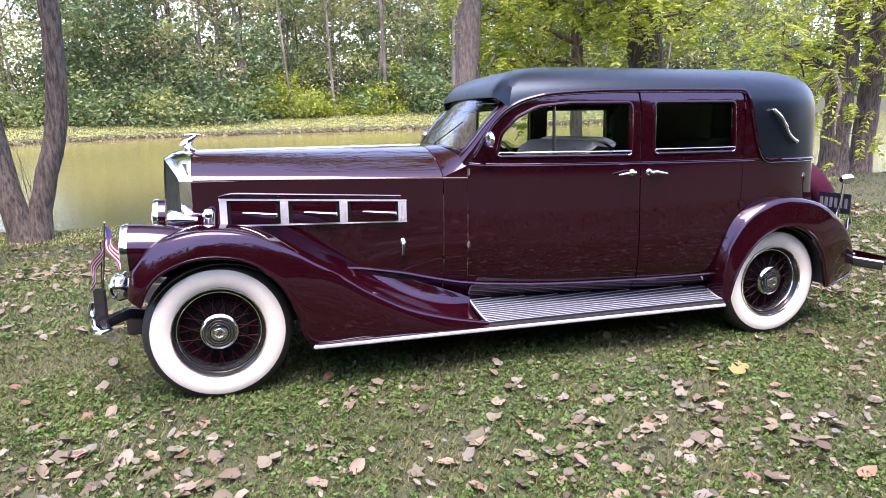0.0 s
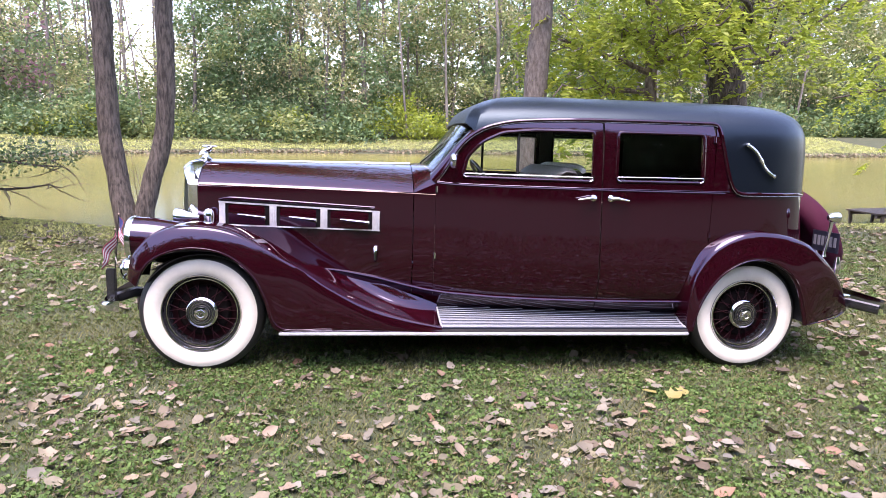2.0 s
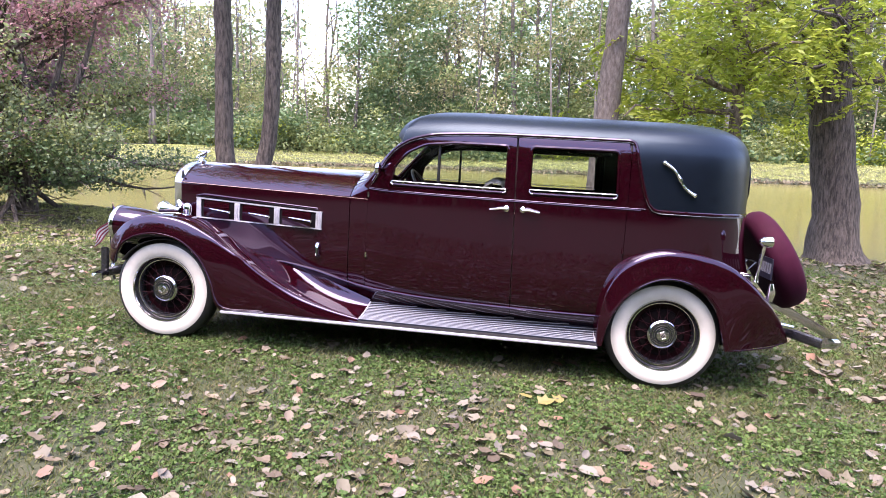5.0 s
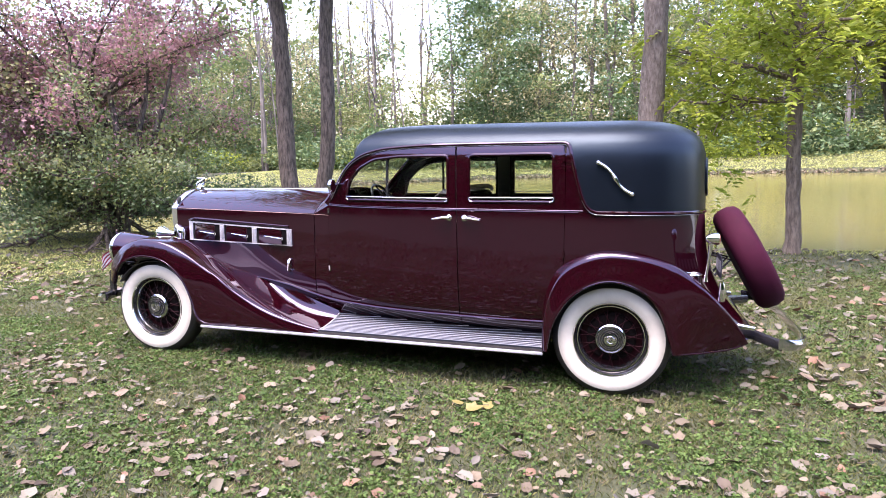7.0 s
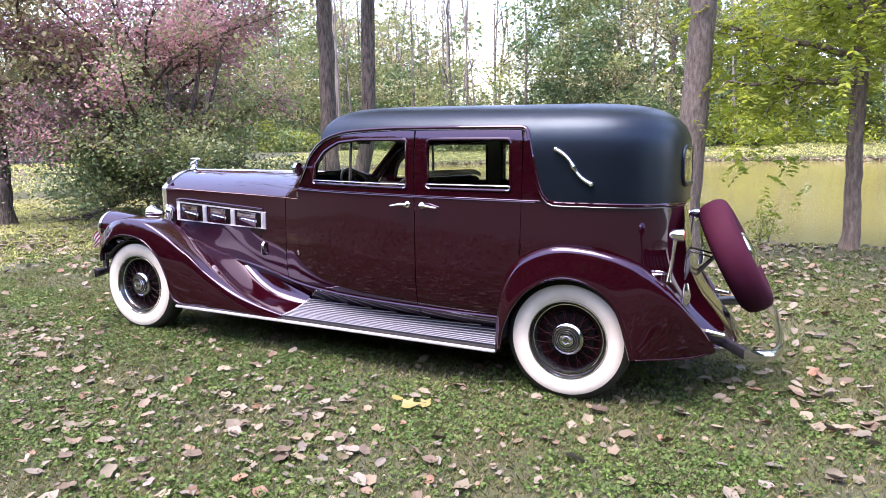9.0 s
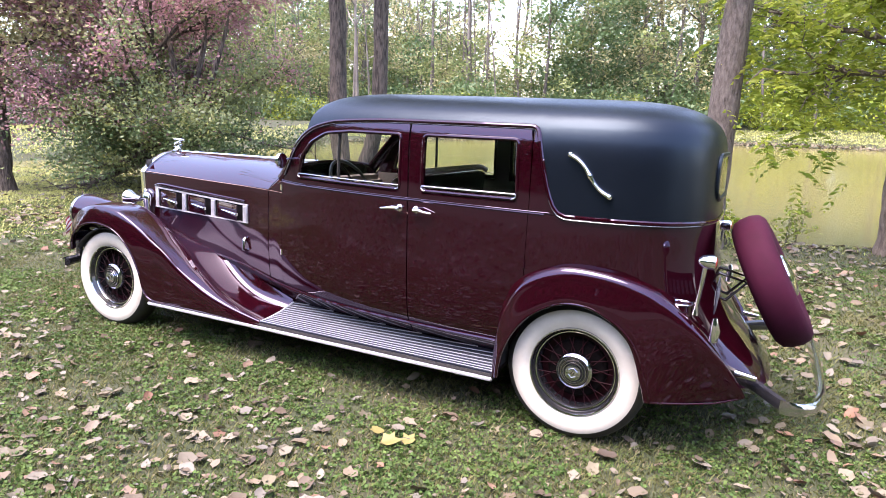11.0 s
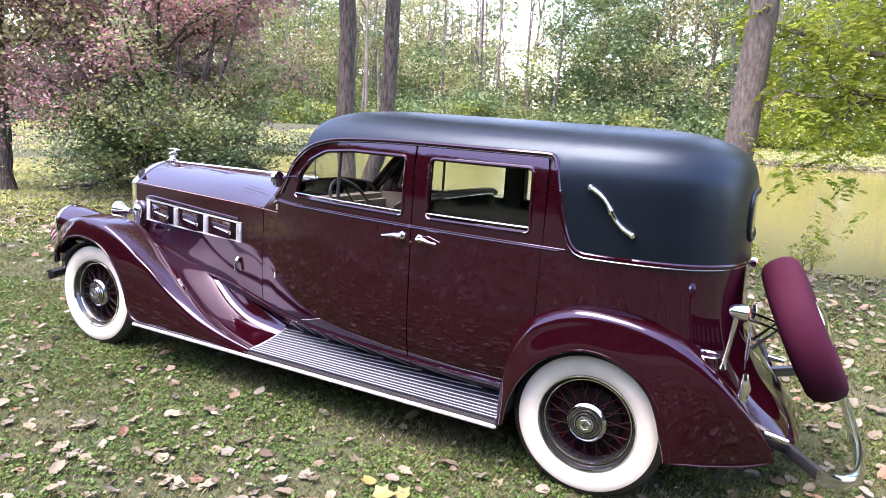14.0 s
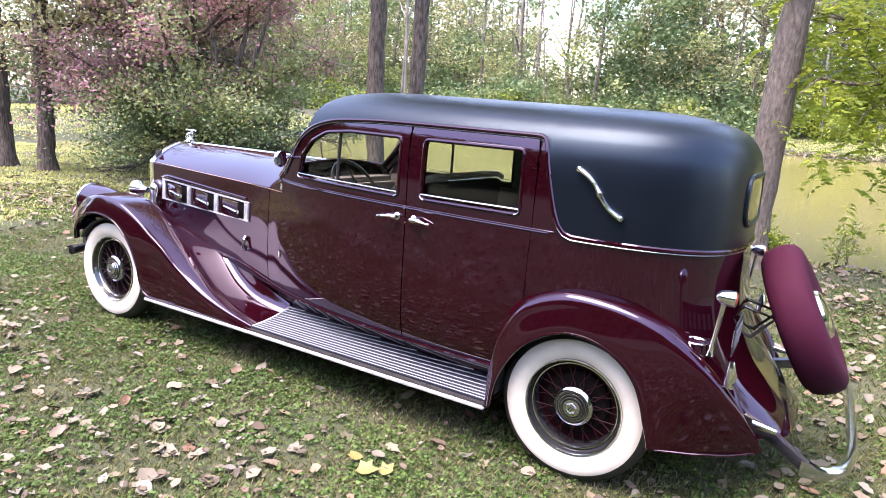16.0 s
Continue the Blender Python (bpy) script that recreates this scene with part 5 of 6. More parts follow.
# the leafy tree at the water
tree("bank_tree", "slim tree with yellow-green leaves at the water's edge", [(4.32, 6.62, -0.32, 0.115), (4.29, 6.62, 0.8, 0.108), (4.27, 6.62, 2.0, 0.105), (4.30, 6.65, 3.2, 0.095), (4.4, 6.8, 5.5, 0.07)], TAN,
     [(0.50, 172, 8, 2.3), (0.46, 205, 5, 2.2), (0.55, 60, 15, 2.4), (0.52, 350, 8, 2.2), (0.58, 280, 10, 2.0), (0.62, 130, 15, 2.3), (0.66, 195, 20, 2.3), (0.72, 330, 20, 2.2), (0.8, 90, 35, 2.2), (0.9, 180, 40, 2.2)],
     LEAF_Y, 16500, 0.12, 6, clump=0.30, compound=True, twig=4, extra=around((3.5, 7.0, 2.5), (1.3, 1.0, 1.2), 46, 61) + around((4.9, 7.6, 3.6), (1.9, 1.5, 1.5), 50, 62) + around((3.3, 7.2, 1.5), (0.45, 0.5, 0.5), 9, 64))
tree("bank_tree", "thick old tree with deeply furrowed bark", [(6.25, 6.95, -0.38, 0.42), (6.14, 6.95, 0.8, 0.36), (5.95, 6.95, 2.0, 0.34), (5.78, 6.95, 3.2, 0.33), (5.75, 7.0, 5.5, 0.26), (5.9, 7.0, 8.0, 0.12)], BARK,
     [(0.36, 150, 30, 3.0), (0.38, 30, 25, 3.3), (0.42, 250, 5, 2.8), (0.45, 215, 5, 3.0), (0.5, 330, 10, 2.8), (0.6, 180, 25, 3.0), (0.7, 270, 25, 2.8), (0.85, 60, 45, 2.8)],
     LEAF_Y, 10000, 0.12, 8, clump=0.42, compound=True, twig=4, extra=around((6.6, 7.4, 4.4), (2.6, 2.2, 1.5), 60, 63) + around((7.6, 6.2, 2.7), (1.0, 1.0, 0.6), 16, 65))
tree("bank_tree", "rough-barked tree with thinning leaves", stem(11.2, 7.4, (0.1, 0.0), 7.0, 0.30, 0.20), BARK, high_limbs(tr, 11, 0.3, 1.0, 3.0, (-5, 35)), LEAF_Y, 7000, 0.13, 9, clump=0.5, compound=True)
tree("bank_tree", "rough-barked tree with thinning leaves", stem(12.1, 7.5, (0.3, 0.0), 7.0, 0.25, 0.17), BARK, high_limbs(tr, 10, 0.3, 1.0, 2.8, (-5, 35)), LEAF_Y, 5500, 0.13, 10, clump=0.5, compound=True)
tree("lawn_tree", "dark-trunked tree on the sunny lawn", stem(-11.2, 4.0, (0.1, 0.2), 6.0, 0.165, 0.12), BARK, high_limbs(tr, 10, 0.40, 1.0, 2.2, (0, 40)), LEAF_P, 6500, 0.11, 12)
tree("lawn_tree", "dark-trunked tree on the sunny lawn", stem(-12.2, 3.65, (-0.2, 0.2), 6.0, 0.23, 0.17), BARK, high_limbs(tr, 8, 0.5, 1.0, 2.4, (0, 40)), LEAF_P, 5000, 0.11, 13)


def bushy_tree(x, y):
    """The dense crown of red and green leaves that reaches almost to the lawn."""
    r = np.random.default_rng(21)
    z = gz(x, y)
    root = thing("ornamental_tree", "broad bushy tree turning from green to purple-red", "tree", at=Matrix.Translation((x, y, z)))
    for k in range(4):
        pts, rad = bough((0.1 * k, 0.05 * k, -0.05), (math.cos(k * 1.7) * 0.35, math.sin(k * 1.7) * 0.35, 1), 4.2, 0.13, r, 8, 0.12)
        part("trunk", tube(pts, rad, 9), BARK, root)
    boughs, tips = bmesh.new(), []
    for k in range(62):
        a, rise = r.uniform(0, 2 * math.pi), r.uniform(0.0, 1.0) ** 1.35
        z0 = 0.6 + 3.0 * rise
        reach = (3.5 - 1.3 * rise ** 2) * r.uniform(0.72, 1.08)
        way = np.array([math.cos(a), math.sin(a) * 0.9, -0.10 + 0.95 * rise ** 1.3 + r.normal(scale=0.14)])
        pts, rad = bough((0.25 * math.cos(a) * rise, 0.25 * math.sin(a) * rise, z0), way, reach * np.linalg.norm(way), 0.055 * (1.2 - 0.5 * rise), r, 9, 0.13, 0.015)
        tube(pts, rad, 6, boughs)
        for q in range(2, len(pts)):
            for _ in range(3):
                sub, srad = bough(pts[q], np.array([r.normal(), r.normal(), r.normal(scale=0.25) + 0.1]) + 0.6 * way, r.uniform(0.5, 1.05), 0.012, r, 4, 0.3, -0.03)
                tube(sub, srad, 4, boughs)
                tips += [p for p in sub[1:]]
    part("limb", boughs, BARK, root)
    red, green, low = [], [], []
    for c in tips:
        if c[2] < 0.35 + 0.25 * r.uniform() or (c[0] > 1.2 and c[2] < 0.4 + 0.30 * (c[0] - 1.2)):
            continue
        u = 0.69 * c[0] + 0.72 * c[1] + 0.4 * math.sin(1.9 * c[2]) + r.normal(scale=0.25)
        line = 1.7 if u < -0.7 else 2.5 if u > 0.2 else 3.4
        reddish = c[2] + 0.5 * math.sin(2.3 * u + 1.0) + r.normal(scale=0.45) > line and r.uniform() < 0.85
        # low leaves take a deeper green that carries the crown's shade
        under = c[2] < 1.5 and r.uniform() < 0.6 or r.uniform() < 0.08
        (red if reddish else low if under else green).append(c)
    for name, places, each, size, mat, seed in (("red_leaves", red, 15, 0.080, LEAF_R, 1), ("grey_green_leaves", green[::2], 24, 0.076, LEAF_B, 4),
                                               ("green_leaves", green[1::2], 21, 0.076, LEAF_F, 2), ("shade_green_leaves", low, 24, 0.072, LEAF_G, 3)):
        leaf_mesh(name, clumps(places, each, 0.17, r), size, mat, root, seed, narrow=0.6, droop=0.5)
    return root


bushy_tree(-9.2, 6.3)


# ---- the woods beyond the pond and behind
def woods():
    r = np.random.default_rng(31)
    trunks = bmesh.new()
    dark, mid, pale, gold, back = [], [], [], [], []

    def bole(x, y, h, thick):
        z = gz(x, y)
        lean = r.normal(scale=0.06, size=2) * h
        bend = r.normal(scale=0.25)
        pts = [(x + lean[0] * f + bend * math.sin(3 * f), y + lean[1] * f, z - 0.1 + h * f) for f in np.linspace(0, 1, 6)]
        tube(pts, np.linspace(thick, thick * 0.35, 6), 6, trunks)
        for _ in range(r.integers(2, 6)):
            k = r.integers(2, 5)
            sub, rad = bough(pts[k], (r.normal(), r.normal(), 1.2), h * r.uniform(0.15, 0.4), thick * 0.45, r, 4, 0.3)
            tube(sub, rad, 4, trunks)

    # how high the leaves stand along the far bank
    height = smoothcurve([(-90, 15), (-50, 15), (-38, 13), (-28, 10), (-24.5, 6), (-21, 4.5), (-17.5, 5.5), (-15, 13), (-12, 16), (-8, 17), (-4, 17), (0, 16), (5, 16), (12, 17), (25, 17), (40, 17), (95, 15)])
    x = -88.0
    while x < 95:
        x += r.uniform(0.3, 1.9)
        bole(x, 47.3 + r.uniform(0, 1) ** 1.6 * 20, r.uniform(9, 22), r.uniform(0.07, 0.22))
    for x in np.concatenate([np.arange(-90, -62, 1.0), np.arange(-62, 60, 0.45), np.arange(60, 96, 1.0)]):
        edge = 46.3 + 0.9 * math.sin(0.37 * x) + 0.6 * math.sin(1.3 * x) + max(0, -x - 30) * 0.15
        low = 2.0 + 0.9 * math.sin(0.61 * x + 1) + 0.7 * math.sin(1.7 * x) + 0.5 * math.sin(4.1 * x)
        for k in range(4):
            y = edge + r.uniform(0, 6)
            p = (x + r.normal(scale=0.4), y, gz(x, y) + max(0.15, r.uniform(0.0, 1.0) * low))
            (gold if r.uniform() < (0.75 if 1 < x < 11 or 20 < x < 30 else 0.08) else dark if r.uniform() < 0.55 else mid).append(p)
        top = float(height(x)) + 2.2 * math.sin(0.9 * x) + 1.4 * math.sin(2.3 * x + 1)
        for k in range(int(top * (0.8 if -14.5 < x < -7 else 0.55 if x < 4 else 0.62))):
            y = edge + 1.5 + r.uniform(0, 1) ** 1.5 * 18
            p = (x + r.normal(scale=0.8), y, gz(x, y) + top * r.uniform(0.12, 1.0) ** 0.85)
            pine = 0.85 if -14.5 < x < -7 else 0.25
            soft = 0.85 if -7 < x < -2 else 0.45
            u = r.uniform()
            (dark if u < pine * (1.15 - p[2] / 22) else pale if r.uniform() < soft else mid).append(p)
        for k in range(3 if x < -16 else 2 if x < 6 else 1):
            y = edge + r.uniform(2, 16)
            pale.append((x + r.normal(scale=0.8), y, gz(x, y) + r.uniform(5, 18)))
        # dark leaves low at the back put the wood's inner shade into colour
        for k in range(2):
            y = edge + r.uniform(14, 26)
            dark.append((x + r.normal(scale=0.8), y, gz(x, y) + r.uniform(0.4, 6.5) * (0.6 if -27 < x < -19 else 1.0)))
    # backing leaves whose deep green stands in for shade between the trees
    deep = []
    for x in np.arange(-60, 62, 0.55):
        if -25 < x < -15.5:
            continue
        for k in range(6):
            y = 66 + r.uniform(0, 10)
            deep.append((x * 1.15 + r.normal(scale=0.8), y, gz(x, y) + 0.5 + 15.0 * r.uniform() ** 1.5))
    for x in np.arange(-40, -17, 1.1):
        bole(x + r.normal(scale=0.4), 50 + r.uniform(0, 8), r.uniform(15, 22), r.uniform(0.07, 0.14))
    # the woods beyond the left lawn and behind the camera
    for y in np.arange(-12, 48, 0.7):
        x = -46 - r.uniform(0, 14)
        bole(x, y, r.uniform(9, 17), r.uniform(0.08, 0.2))
        for k in range(9):
            xx = -45 - r.uniform(0, 10)
            (mid if r.uniform() < 0.5 else pale if r.uniform() < 0.4 else dark).append((xx, y + r.normal(scale=0.5), gz(xx, y) + r.uniform(0.2, 12) ** 0.95))
    # unseen wood behind the camera, added to darken what the car body reflects
    for a in np.arange(196, 352, 1.0):
        d = r.uniform(27, 42)
        cx, cy = d * math.cos(radians(a)) * 1.25, d * math.sin(radians(a)) - 3.5
        if cy < -16:
            bole(cx, cy, r.uniform(11, 17), r.uniform(0.12, 0.25))
            for k in range(15):
                back.append((cx + r.normal(scale=1.8), cy + r.normal(scale=1.6), r.uniform(0.4, 15.0)))
    for a in np.arange(-14, 24, 1.2):
        d = r.uniform(48, 62)
        cx, cy = d * math.cos(radians(a)), d * math.sin(radians(a))
        if cy < 9:
            bole(cx, cy, r.uniform(10, 17), 0.18)
            for k in range(9):
                mid.append((cx + r.normal(scale=1.5), cy + r.normal(scale=1.5), r.uniform(0.3, 14)))
    tagged(part("woodland_trunks", trunks, FARBARK), "bare pale trunks of the woods round the pond", "woods", kind="stuff")
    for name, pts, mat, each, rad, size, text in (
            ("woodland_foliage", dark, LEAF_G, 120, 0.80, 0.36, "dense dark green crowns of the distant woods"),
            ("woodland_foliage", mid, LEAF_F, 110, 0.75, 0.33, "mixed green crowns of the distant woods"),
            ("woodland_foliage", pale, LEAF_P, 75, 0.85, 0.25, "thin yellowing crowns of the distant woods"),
            ("woodland_foliage", deep, LEAF_G, 34, 1.2, 0.85, "backing leaves of the distant woods, shade put into their deep green"),
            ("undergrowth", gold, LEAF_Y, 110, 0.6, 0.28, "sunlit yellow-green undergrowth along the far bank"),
            ("woodland_foliage", back, LEAF_G, 42, 1.2, 1.1, "unseen dark green wood added behind the lawn for reflections")):
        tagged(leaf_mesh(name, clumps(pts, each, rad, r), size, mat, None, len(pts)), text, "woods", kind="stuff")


woods()

# ---- flags on the front bumper, number plate, rear window
def flag(base, top, way, size):
    base, top, way = np.array(base), np.array(top), np.array(way, float)
    way /= np.linalg.norm(way)
    pole = (top - base) / np.linalg.norm(top - base)
    staff = part("flag_staff", tube([base, top], 0.0035, 6), BLACKM, car, "thin flag staff")
    lathe_tip = lathe([(0.0, top[2] + 0.012), (0.007, top[2] + 0.004), (0.0, top[2] - 0.004)], 8, axis="z", centre=(top[0], top[1], 0))
    part("finial", lathe_tip, GOLD, staff)
    w, h = size

    def spot(u, v):
        return top - pole * (0.01 + h * v) + way * (w * u) + np.array([0.012 * math.sin(7 * u + 3 * v), 0.015 * math.sin(6 * u), -0.10 * u * w / 0.15 * 0.6])
    for k in range(7):
        v0, v1 = k / 7, (k + 1) / 7
        part("stripe", grid([[spot(u, v) for u in np.linspace(0, 1, 12)] for v in (v0, (v0 + v1) / 2, v1)]), FLAG_R if k % 2 == 0 else FLAG_W, staff, thick=0.001)
    part("canton", grid([[spot(u, v) + np.array([-0.002, -0.002, 0]) for u in np.linspace(0, 0.42, 6)] for v in np.linspace(0, 4 / 7, 6)]), FLAG_B, staff, thick=0.001)


flag((-2.42, -0.60, 0.55), (-2.37, -0.63, 0.985), (0.55, -0.75, -0.40), (0.16, 0.11))
flag((-2.43, -0.57, 0.55), (-2.40, -0.62, 0.885), (-0.25, -0.85, -0.45), (0.15, 0.11))

plate = part("number_plate", box((2.488, -0.80, 0.82), (2.494, -0.52, 0.965), bevel=0.002), PLATE, car, "dark blue number plate", smooth=False)
for k in range(6):
    part("bar", box((2.484, -0.775 + 0.042 * k, 0.86), (2.498, -0.752 + 0.042 * k, 0.93)), GREY, plate, smooth=False)


def rear_spot(y, z, out):
    k = float(SLOPE(z))
    xp = 1.5 + 0.925 * max(1 - (abs(y) / k / 0.82) ** REAR, 0) ** (1 / REAR)
    return (1.75 + (xp - 1.75) * k + out, y, z)


oval = resample(rounded([(-0.36, 1.34), (-0.36, 1.58), (0.36, 1.58), (0.36, 1.34)], 0.09), 80, True)
back = part("rear_window", grid([[rear_spot(*(np.array([0, 1.46]) + (p - np.array([0, 1.46])) * f), 0.004) for p in oval] for f in (0.03, 0.5, 1.0)], wrap=True), GLASS, car, "curved rear window", thick=0.004)
back.visible_shadow = False
part("window_frame", tube([rear_spot(p[0], p[1], 0.006) for p in oval], 0.014, 8, closed=True), TOP, back)

# ---- front lamps and bracket between the bumper and the fender
both("fog_lamp", lambda: lathe([(0.0, -2.39), (0.05, -2.385), (0.072, -2.36), (0.076, -2.34), (0.065, -2.30), (0.03, -2.26), (0.0, -2.25)], 24, axis="x", centre=(0, -0.57, 0.62)), CHROME, label="small chrome lamp under the headlamp")
both("bumper_guard", lambda: box((-2.455, -0.66, 0.42), (-2.395, -0.63, 0.64), bevel=0.008), BLACKM, label="black bumper guard")


# ---- the low landing stage at the water's edge
def landing_stage(x, y, turn):
    root = thing("landing_stage", "low weathered wooden landing stage at the water's edge", "dock", at=Matrix.Translation((x, y, -0.70)) @ Matrix.Rotation(radians(turn), 4, "Z"))
    for k in range(9):
        part("plank", box((-0.75 + 0.167 * k, -0.45, 0.39), (-0.595 + 0.167 * k, 0.45, 0.425), bevel=0.005), PLANK, root)
    for w in (-1, 1):
        part("beam", box((-0.74, w * 0.36 - 0.03, 0.31), (0.74, w * 0.36 + 0.03, 0.388), bevel=0.005), PLANK, root)
        for u in (-0.62, 0.0, 0.62):
            part("post", tube([(u, w * 0.43, -0.25), (u, w * 0.43, 0.36)], 0.04, 8), PLANK, root)


landing_stage(11.1, 8.75, 6)


# ---- thin shoots by the water
def shoots(x, y, n, h, seed, leaf=0):
    r = np.random.default_rng(seed)
    root = thing("sapling", "bare thin shoots at the water's edge", "shrub", at=Matrix.Translation((x, y, gz(x, y))))
    tips = []
    for _ in range(n):
        pts, rad = bough((r.normal(scale=0.06), r.normal(scale=0.06), -0.03), (r.normal(scale=0.25), r.normal(scale=0.25), 1), h * r.uniform(0.6, 1.1), 0.010, r, 6, 0.12)
        bm = tube(pts, rad, 5)
        for k in (2, 3, 4):
            sub, srad = bough(pts[k], (r.normal(), r.normal(), 0.8), h * 0.35, 0.005, r, 4, 0.2)
            tube(sub, srad, 4, bm)
            tips += sub[1:]
        part("shoot", bm, BARK, root)
    if leaf:
        leaf_mesh("leaves", clumps(tips, leaf, 0.07, r), 0.07, LEAF_Y, root, seed)


shoots(-4.75, 7.6, 3, 1.5, 1)
shoots(3.1, 7.7, 4, 0.9, 2, 4)
shoots(2.3, 6.6, 4, 0.75, 3, 8)


# ---- reeds and stones along the far shore
def reeds():
    r = np.random.default_rng(41)
    pts = []
    for x in np.arange(-24, 45, 0.022):
        y = np.interp(x, [-24, -19, -8, 4, 15, 30, 60], [32, 39.5, 42.5, 41.0, 38, 36.5, 36])
        if r.uniform() < 0.75:
            pts.append((x + r.normal(scale=0.1), y + r.normal(scale=0.12), WATER_Z + r.uniform(0.0, 0.22)))
    tagged(leaf_mesh("reeds", np.array(pts), 0.24, REED, None, 5, droop=-0.4, narrow=0.6), "dry reeds and earth along the far shore", "reeds", kind="stuff")


reeds()


# ---- grass: short tufts over the near lawn, thinner further off
def blades(name, lo, hi, per, height, width, seed, label, mat=BLADE, soft=0.5):
    r = np.random.default_rng(seed)
    n = int((hi[0] - lo[0]) * (hi[1] - lo[1]) * per)
    x, y = r.uniform(lo[0], hi[0], n), r.uniform(lo[1], hi[1], n)
    keep = pond_distance(x, y) > 0.15
    patch = np.sin(1.9 * x + 0.7) * np.sin(2.3 * y + 1.1) + 0.6 * np.sin(5.1 * x + 3.3 * y) + 0.5 * np.sin(3.7 * y - 6.1 * x)
    keep &= r.uniform(-1.6, 1.0, n) < patch * 0.7 + 0.35
    rim = np.minimum(np.minimum(x - lo[0], hi[0] - x), np.minimum(y - lo[1], hi[1] - y))
    keep &= r.uniform(0, soft, n) < rim + 0.02
    x, y = x[keep], y[keep]
    n = len(x)
    z = ground_z(x, y)
    a = r.uniform(0, 2 * math.pi, n)
    h = height * r.uniform(0.4, 1.25, n)
    lean = r.uniform(0.2, 1.3, n) * h
    w = width * r.uniform(0.6, 1.4, n) / 2
    dx, dy = np.cos(a), np.sin(a)
    base = np.stack([x, y, z - 0.004], 1)
    side = np.stack([-dy * w, dx * w, 0 * w], 1)
    mid = base + np.stack([dx * lean * 0.4, dy * lean * 0.4, h * 0.62], 1) + side * 0.9
    tip = base + np.stack([dx * lean, dy * lean, h * 0.95], 1)
    verts = np.stack([base - side, base + side, mid, tip], 1).reshape(-1, 3)
    i = np.arange(n)[:, None] * 4
    tri = np.vstack([i + np.array([[0, 1, 2]]), i + np.array([[0, 2, 3]])])
    me = bpy.data.meshes.new(name)
    me.vertices.add(len(verts))
    me.vertices.foreach_set("co", verts.ravel())
    me.loops.add(len(tri) * 3)
    me.loops.foreach_set("vertex_index", tri.ravel().astype(np.int32))
    me.polygons.add(len(tri))
    me.polygons.foreach_set("loop_start", np.arange(0, len(tri) * 3, 3, dtype=np.int32))
    me.update(calc_edges=True)
    me.materials.append(mat)
    tagged(new(name, me), label, "grass", kind="stuff")


blades("grass", (-5.5, -3.9), (6.5, 1.0), 4300, 0.036, 0.0052, 51, "short patchy green lawn grass")
blades("grass", (-9, 0.6), (9, 9.2), 1100, 0.042, 0.009, 52, "short patchy green lawn grass")
blades("grass", (-9, 0.6), (-2, 7.0), 1300, 0.040, 0.009, 60, "short patchy green lawn grass")
blades("grass", (2.2, 0.4), (8, 5.0), 1900, 0.040, 0.008, 59, "short patchy green lawn grass")
# the left lawn's sunlight is carried by the paler blade colour
blades("grass", (-18, -3.5), (-5.5, 9.2), 900, 0.045, 0.014, 53, "short lawn grass with sunlight in its colour", SUNLIT_FRESH)
blades("grass", (6.5, -3.5), (13, 9.0), 420, 0.05, 0.012, 56, "short patchy green lawn grass")
blades("grass", (-10, -8.5), (12, -3.3), 850, 0.045, 0.012, 62, "short patchy green lawn grass", soft=1.2)
# the far lawns get the same sunlight in their blades' colour
blades("far_grass", (-45, 9), (-24, 35), 90, 0.07, 0.065, 67, "grass beyond the end of the pond with sunlight in its colour", SUNLIT_FRESH)
blades("far_grass", (-30, 35), (36, 47.5), 150, 0.07, 0.055, 63, "far bank grass with sunlight in its colour", SUNLIT_FRESH)
blades("grass", (-9, 6.3), (11, 9.2), 900, 0.05, 0.011, 64, "fresh bright grass along the near shore", SUNLIT_FRESH)
blades("dry_grass", (-5.5, -3.9), (6.5, 0.2), 1100, 0.026, 0.005, 58, "dead straw-coloured grass in the lawn", STRAW)


def clover(lo, hi, per, size, seed):
    """Low three-leaved plants, gathered in patches."""
    r = np.random.default_rng(seed)
    n = int((hi[0] - lo[0]) * (hi[1] - lo[1]) * per)
    x, y = r.uniform(lo[0], hi[0], n), r.uniform(lo[1], hi[1], n)
    patch = np.sin(2.7 * x + 1.3 * y) * np.sin(3.1 * y - 1.9 * x + 2) + 0.7 * np.sin(6.3 * x - 2 * y) * np.sin(5.7 * y + x)
    keep = r.uniform(-1.0, 1.0, n) < patch + 0.15
    rim = np.minimum(np.minimum(x - lo[0], hi[0] - x), np.minimum(y - lo[1], hi[1] - y))
    keep &= r.uniform(0, 0.6, n) < rim + 0.02
    x, y = x[keep], y[keep]
    z = ground_z(x, y) + r.uniform(0.006, 0.03, len(x))
    a = r.uniform(0, 2 * math.pi, len(x))
    pts, ways = [], []
    for k in range(3):
        b = a + k * 2 * math.pi / 3
        way = np.stack([np.cos(b), np.sin(b), r.uniform(-0.3, 0.4, len(x))], 1)
        pts.append(np.stack([x, y, z], 1) + way * size * 0.55)
        ways.append(way)
    tagged(leaf_mesh("clover", np.vstack(pts), size, WEED, None, seed, droop=0.0, narrow=0.85, ways=np.vstack(ways)), "small three-leaved weeds in the lawn", "weeds", kind="stuff")


clover((-5.5, -3.9), (6.5, 0.2), 1500, 0.020, 54)
clover((2.2, 0.0), (8, 6.0), 420, 0.026, 65)
clover((-9, 0.0), (-2, 5.0), 300, 0.028, 66)


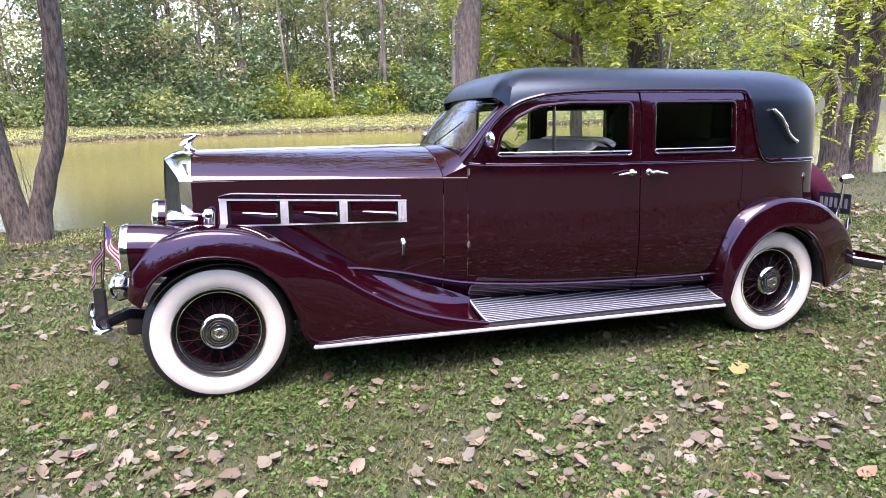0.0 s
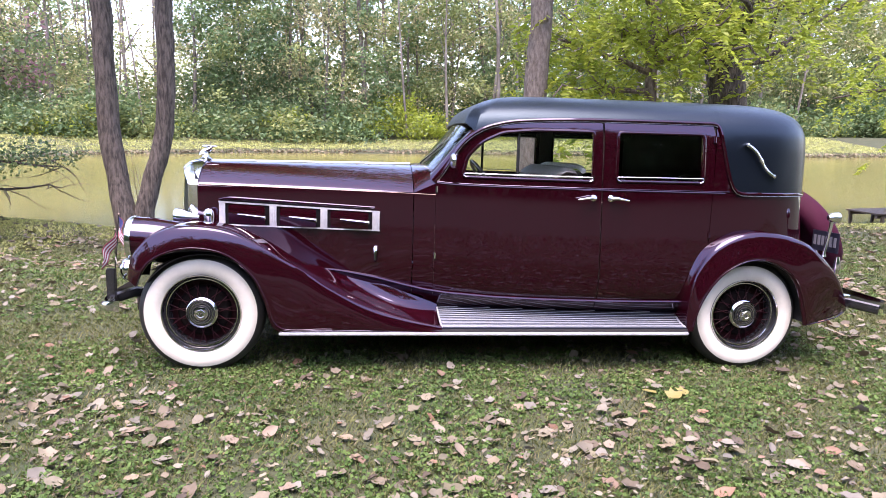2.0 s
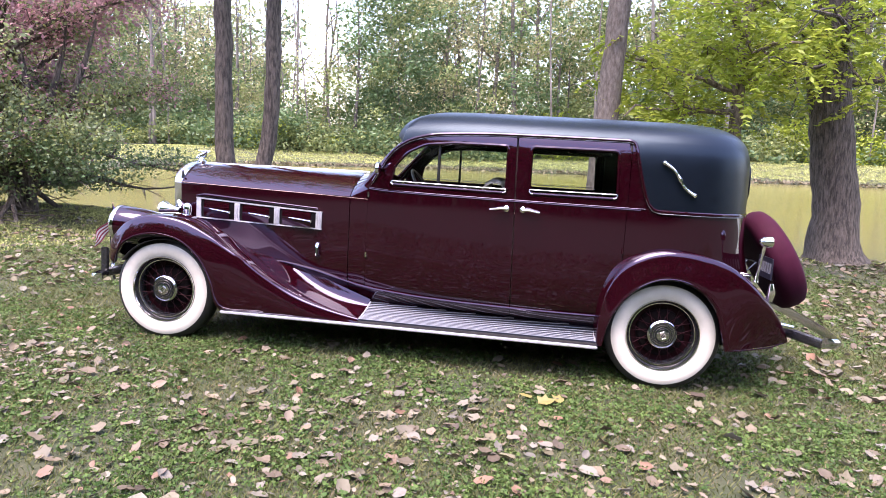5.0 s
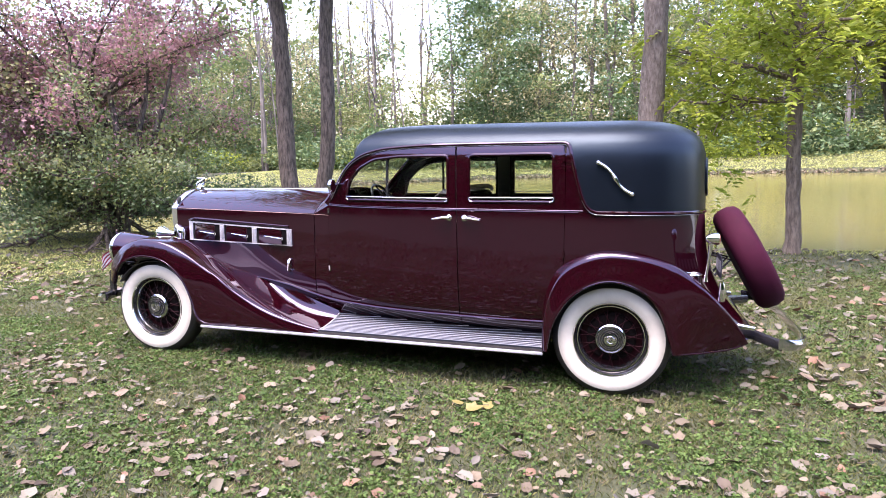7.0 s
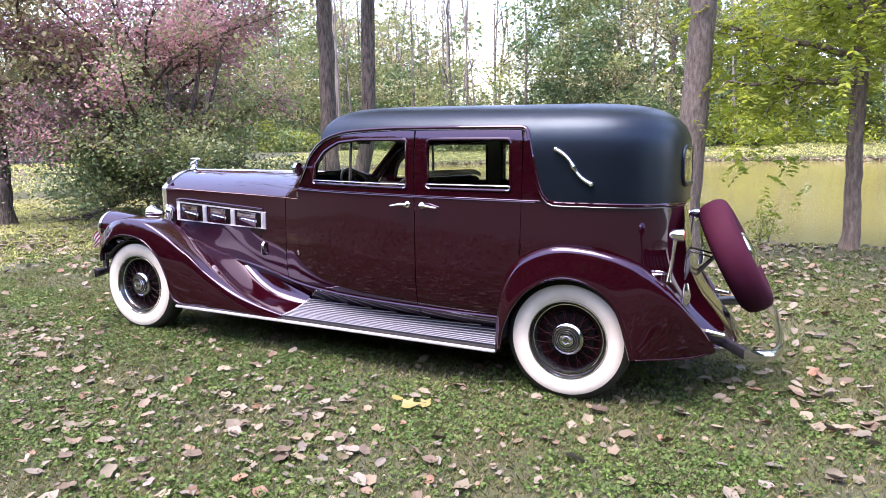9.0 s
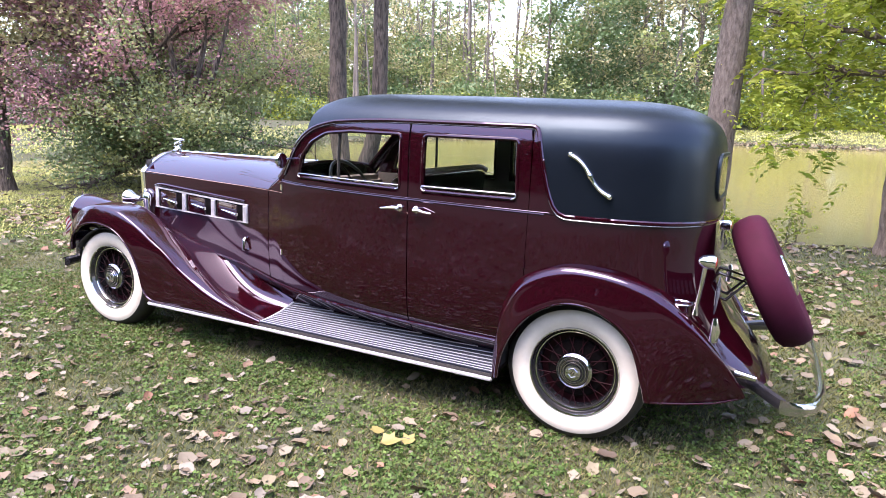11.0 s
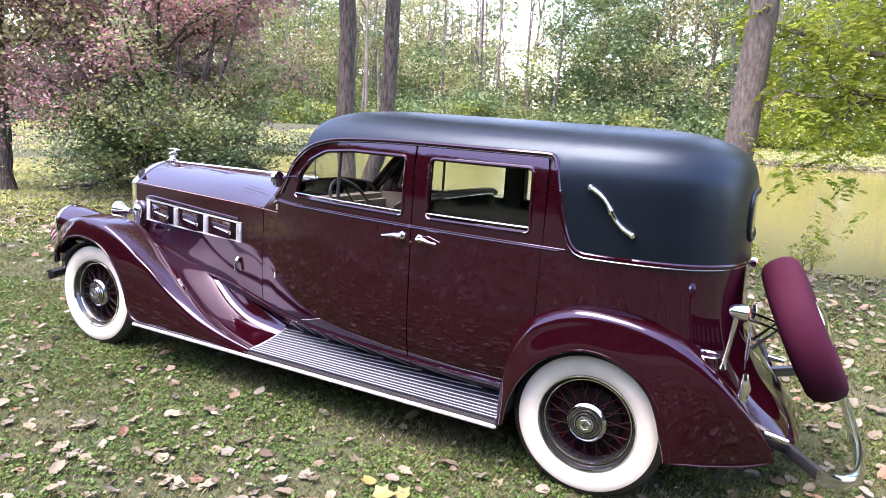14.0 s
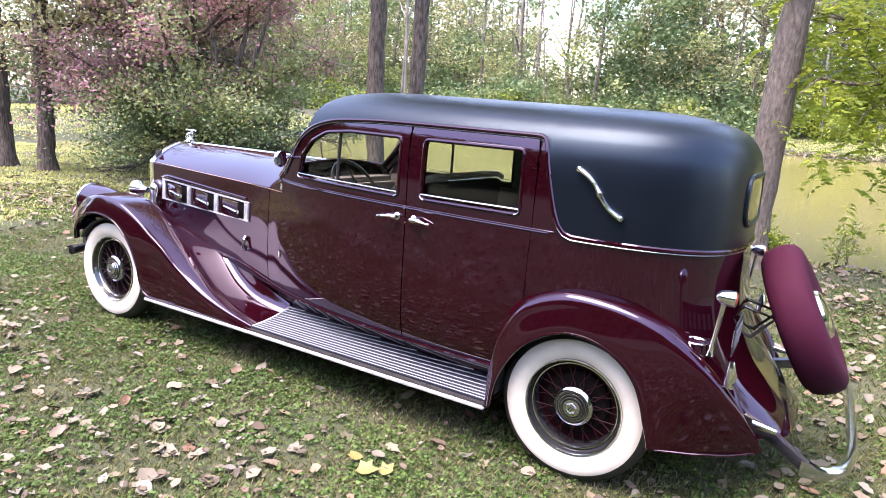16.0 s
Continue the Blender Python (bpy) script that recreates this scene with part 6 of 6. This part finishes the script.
# ---- fallen leaves
def leaf_outline(kind, r):
    """A dry leaf: lobed or oval, curled; its middle and its rim."""
    n = 11
    rim = []
    for k in range(n):
        a = 2 * math.pi * k / n
        if kind == 0:
            rad = 0.5 * (0.78 + 0.14 * math.cos(5 * a)) * (1.08 if k % 2 == 0 else 0.88) * (1.15 if k == 0 else 1.0)
        elif kind == 1:
            rad = 0.5 * (0.62 + 0.38 * abs(math.cos(a)))
        else:
            rad = 0.5 * (0.75 + 0.25 * math.cos(3 * a + 0.4))
        rad *= r.uniform(0.85, 1.12)
        x, y = rad * math.cos(a), rad * math.sin(a)
        rim.append((x, y, 0.16 * r.uniform(-0.2, 1.0) * (x * x + y * y) / 0.25 + 0.10 * abs(y)))
    verts = [(0, 0, 0)] + [(p[0] * 0.5, p[1] * 0.5, p[2] * 0.3 + 0.02) for p in rim] + rim + [(-0.5, 0.0, 0.02), (-0.72, 0.03, 0.06), (-0.72, 0.045, 0.06)]
    faces = []
    for k in range(n):
        j = (k + 1) % n
        faces.append((0, 1 + k, 1 + j))
        faces.append((1 + k, 1 + n + k, 1 + n + j, 1 + j))
    faces.append((2 * n + 1, 2 * n + 2, 2 * n + 3))
    return verts, faces


lr = np.random.default_rng(61)
leaf_meshes = []
for k in range(12):
    v, f = leaf_outline(k % 3, lr)
    me = bpy.data.meshes.new("leaf")
    me.from_pydata(v, [], f)
    me.materials.append(LITTER)
    me.polygons.foreach_set("use_smooth", [True] * len(me.polygons))
    leaf_meshes.append((me, v, f))


def plain_leaf(kind, r):
    """A cheaper dry leaf: a curled and folded fan and a stalk."""
    n = 10
    rim, fold, curl = [], r.uniform(0.05, 0.55), r.uniform(-0.2, 0.5)
    for k in range(n):
        a = 2 * math.pi * k / n
        rad = 0.5 * ((0.62 + 0.38 * abs(math.cos(a)) ** 1.5) if kind else (0.98 if k % 2 == 0 else 0.80)) * r.uniform(0.85, 1.12) * (1.2 if k == 0 else 1.0)
        x, y = rad * math.cos(a), rad * math.sin(a)
        rim.append((x, y, fold * abs(y) + curl * x * x + 0.10 * r.uniform(-0.3, 1.0)))
    return [(0, 0, 0)] + rim + [(-0.40, 0.0, 0.05), (-0.75, 0.02, 0.08), (-0.75, 0.045, 0.08)], [(0, 1 + k, 1 + (k + 1) % n) for k in range(n)] + [(n + 1, n + 2, n + 3)]


plain_leaves = [plain_leaf(k % 3, lr) for k in range(16)]


def drift(x, y):
    """Where the wind has gathered leaves."""
    return 0.35 + 0.9 * max(0, math.sin(1.3 * x + 0.9 * y) * math.sin(0.8 * x - 1.7 * y + 1.0)) + 0.6 * math.exp(-((y + 2.6 + 0.15 * x) / 0.8) ** 2)


def scatter(lo, hi, n, r):
    out = []
    while len(out) < n:
        x, y = r.uniform(lo[0], hi[0]), r.uniform(lo[1], hi[1])
        if r.uniform(0, 1.8) < drift(x, y) and float(pond_distance(np.array([x]), np.array([y]))[0]) > 0.2:
            out.append((x, y))
    return out


for x, y in scatter((-3.8, -3.3), (4.6, -0.95), 297, lr):
    me = leaf_meshes[lr.integers(0, 12)][0]
    ob = new("leaf", me)
    s = lr.uniform(0.045, 0.102)
    ob.matrix_world = pose(x, y, gz(x, y) + 0.016 + 0.012 * lr.uniform(), lr.normal() * 14, lr.normal() * 14, lr.uniform(0, 360)) @ Matrix.Scale(s, 4)
    ob.parent = ground

stuff_v, stuff_f = [], []
for area, count, lo_s, hi_s in ((((-9, -4.2), (9, 8.6)), 5200, 0.04, 0.10), (((-5, -3.9), (6, -0.2)), 3500, 0.015, 0.045), (((-16, -3), (-6, 8.5)), 700, 0.05, 0.11), (((-7, -8), (8, -3.8)), 1800, 0.05, 0.11), (((2.4, -0.8), (8.5, 7.5)), 1300, 0.05, 0.12), (((-9, 0.5), (-2.5, 6.5)), 700, 0.05, 0.11)):
    for x, y in scatter(*area, count, lr):
        v, f = plain_leaves[lr.integers(0, 16)]
        m = pose(x, y, gz(x, y) + 0.014 + 0.014 * lr.uniform(), lr.normal() * 16, lr.normal() * 16, lr.uniform(0, 360)) @ Matrix.Scale(lr.uniform(lo_s, hi_s), 4)
        o = len(stuff_v)
        stuff_v += [tuple(m @ Vector(p)) for p in v]
        stuff_f += [tuple(o + k for k in face) for face in f]
tagged(mesh_object("leaf_litter", stuff_v, stuff_f, LITTER_S, smooth=True), "dry brown leaves scattered over the lawn", "leaves", kind="stuff")

for x, y, s, a in ((1.05, -1.42, 0.125, 20), (0.93, -1.36, 0.10, 150), (1.13, -1.37, 0.10, 80)):
    v, f = leaf_outline(0, lr)
    ob = mesh_object("leaf", v, f, YELLOW, ground, smooth=True)
    ob.matrix_world = pose(x, y, gz(x, y) + 0.035, 12, -10, a) @ Matrix.Scale(s, 4)
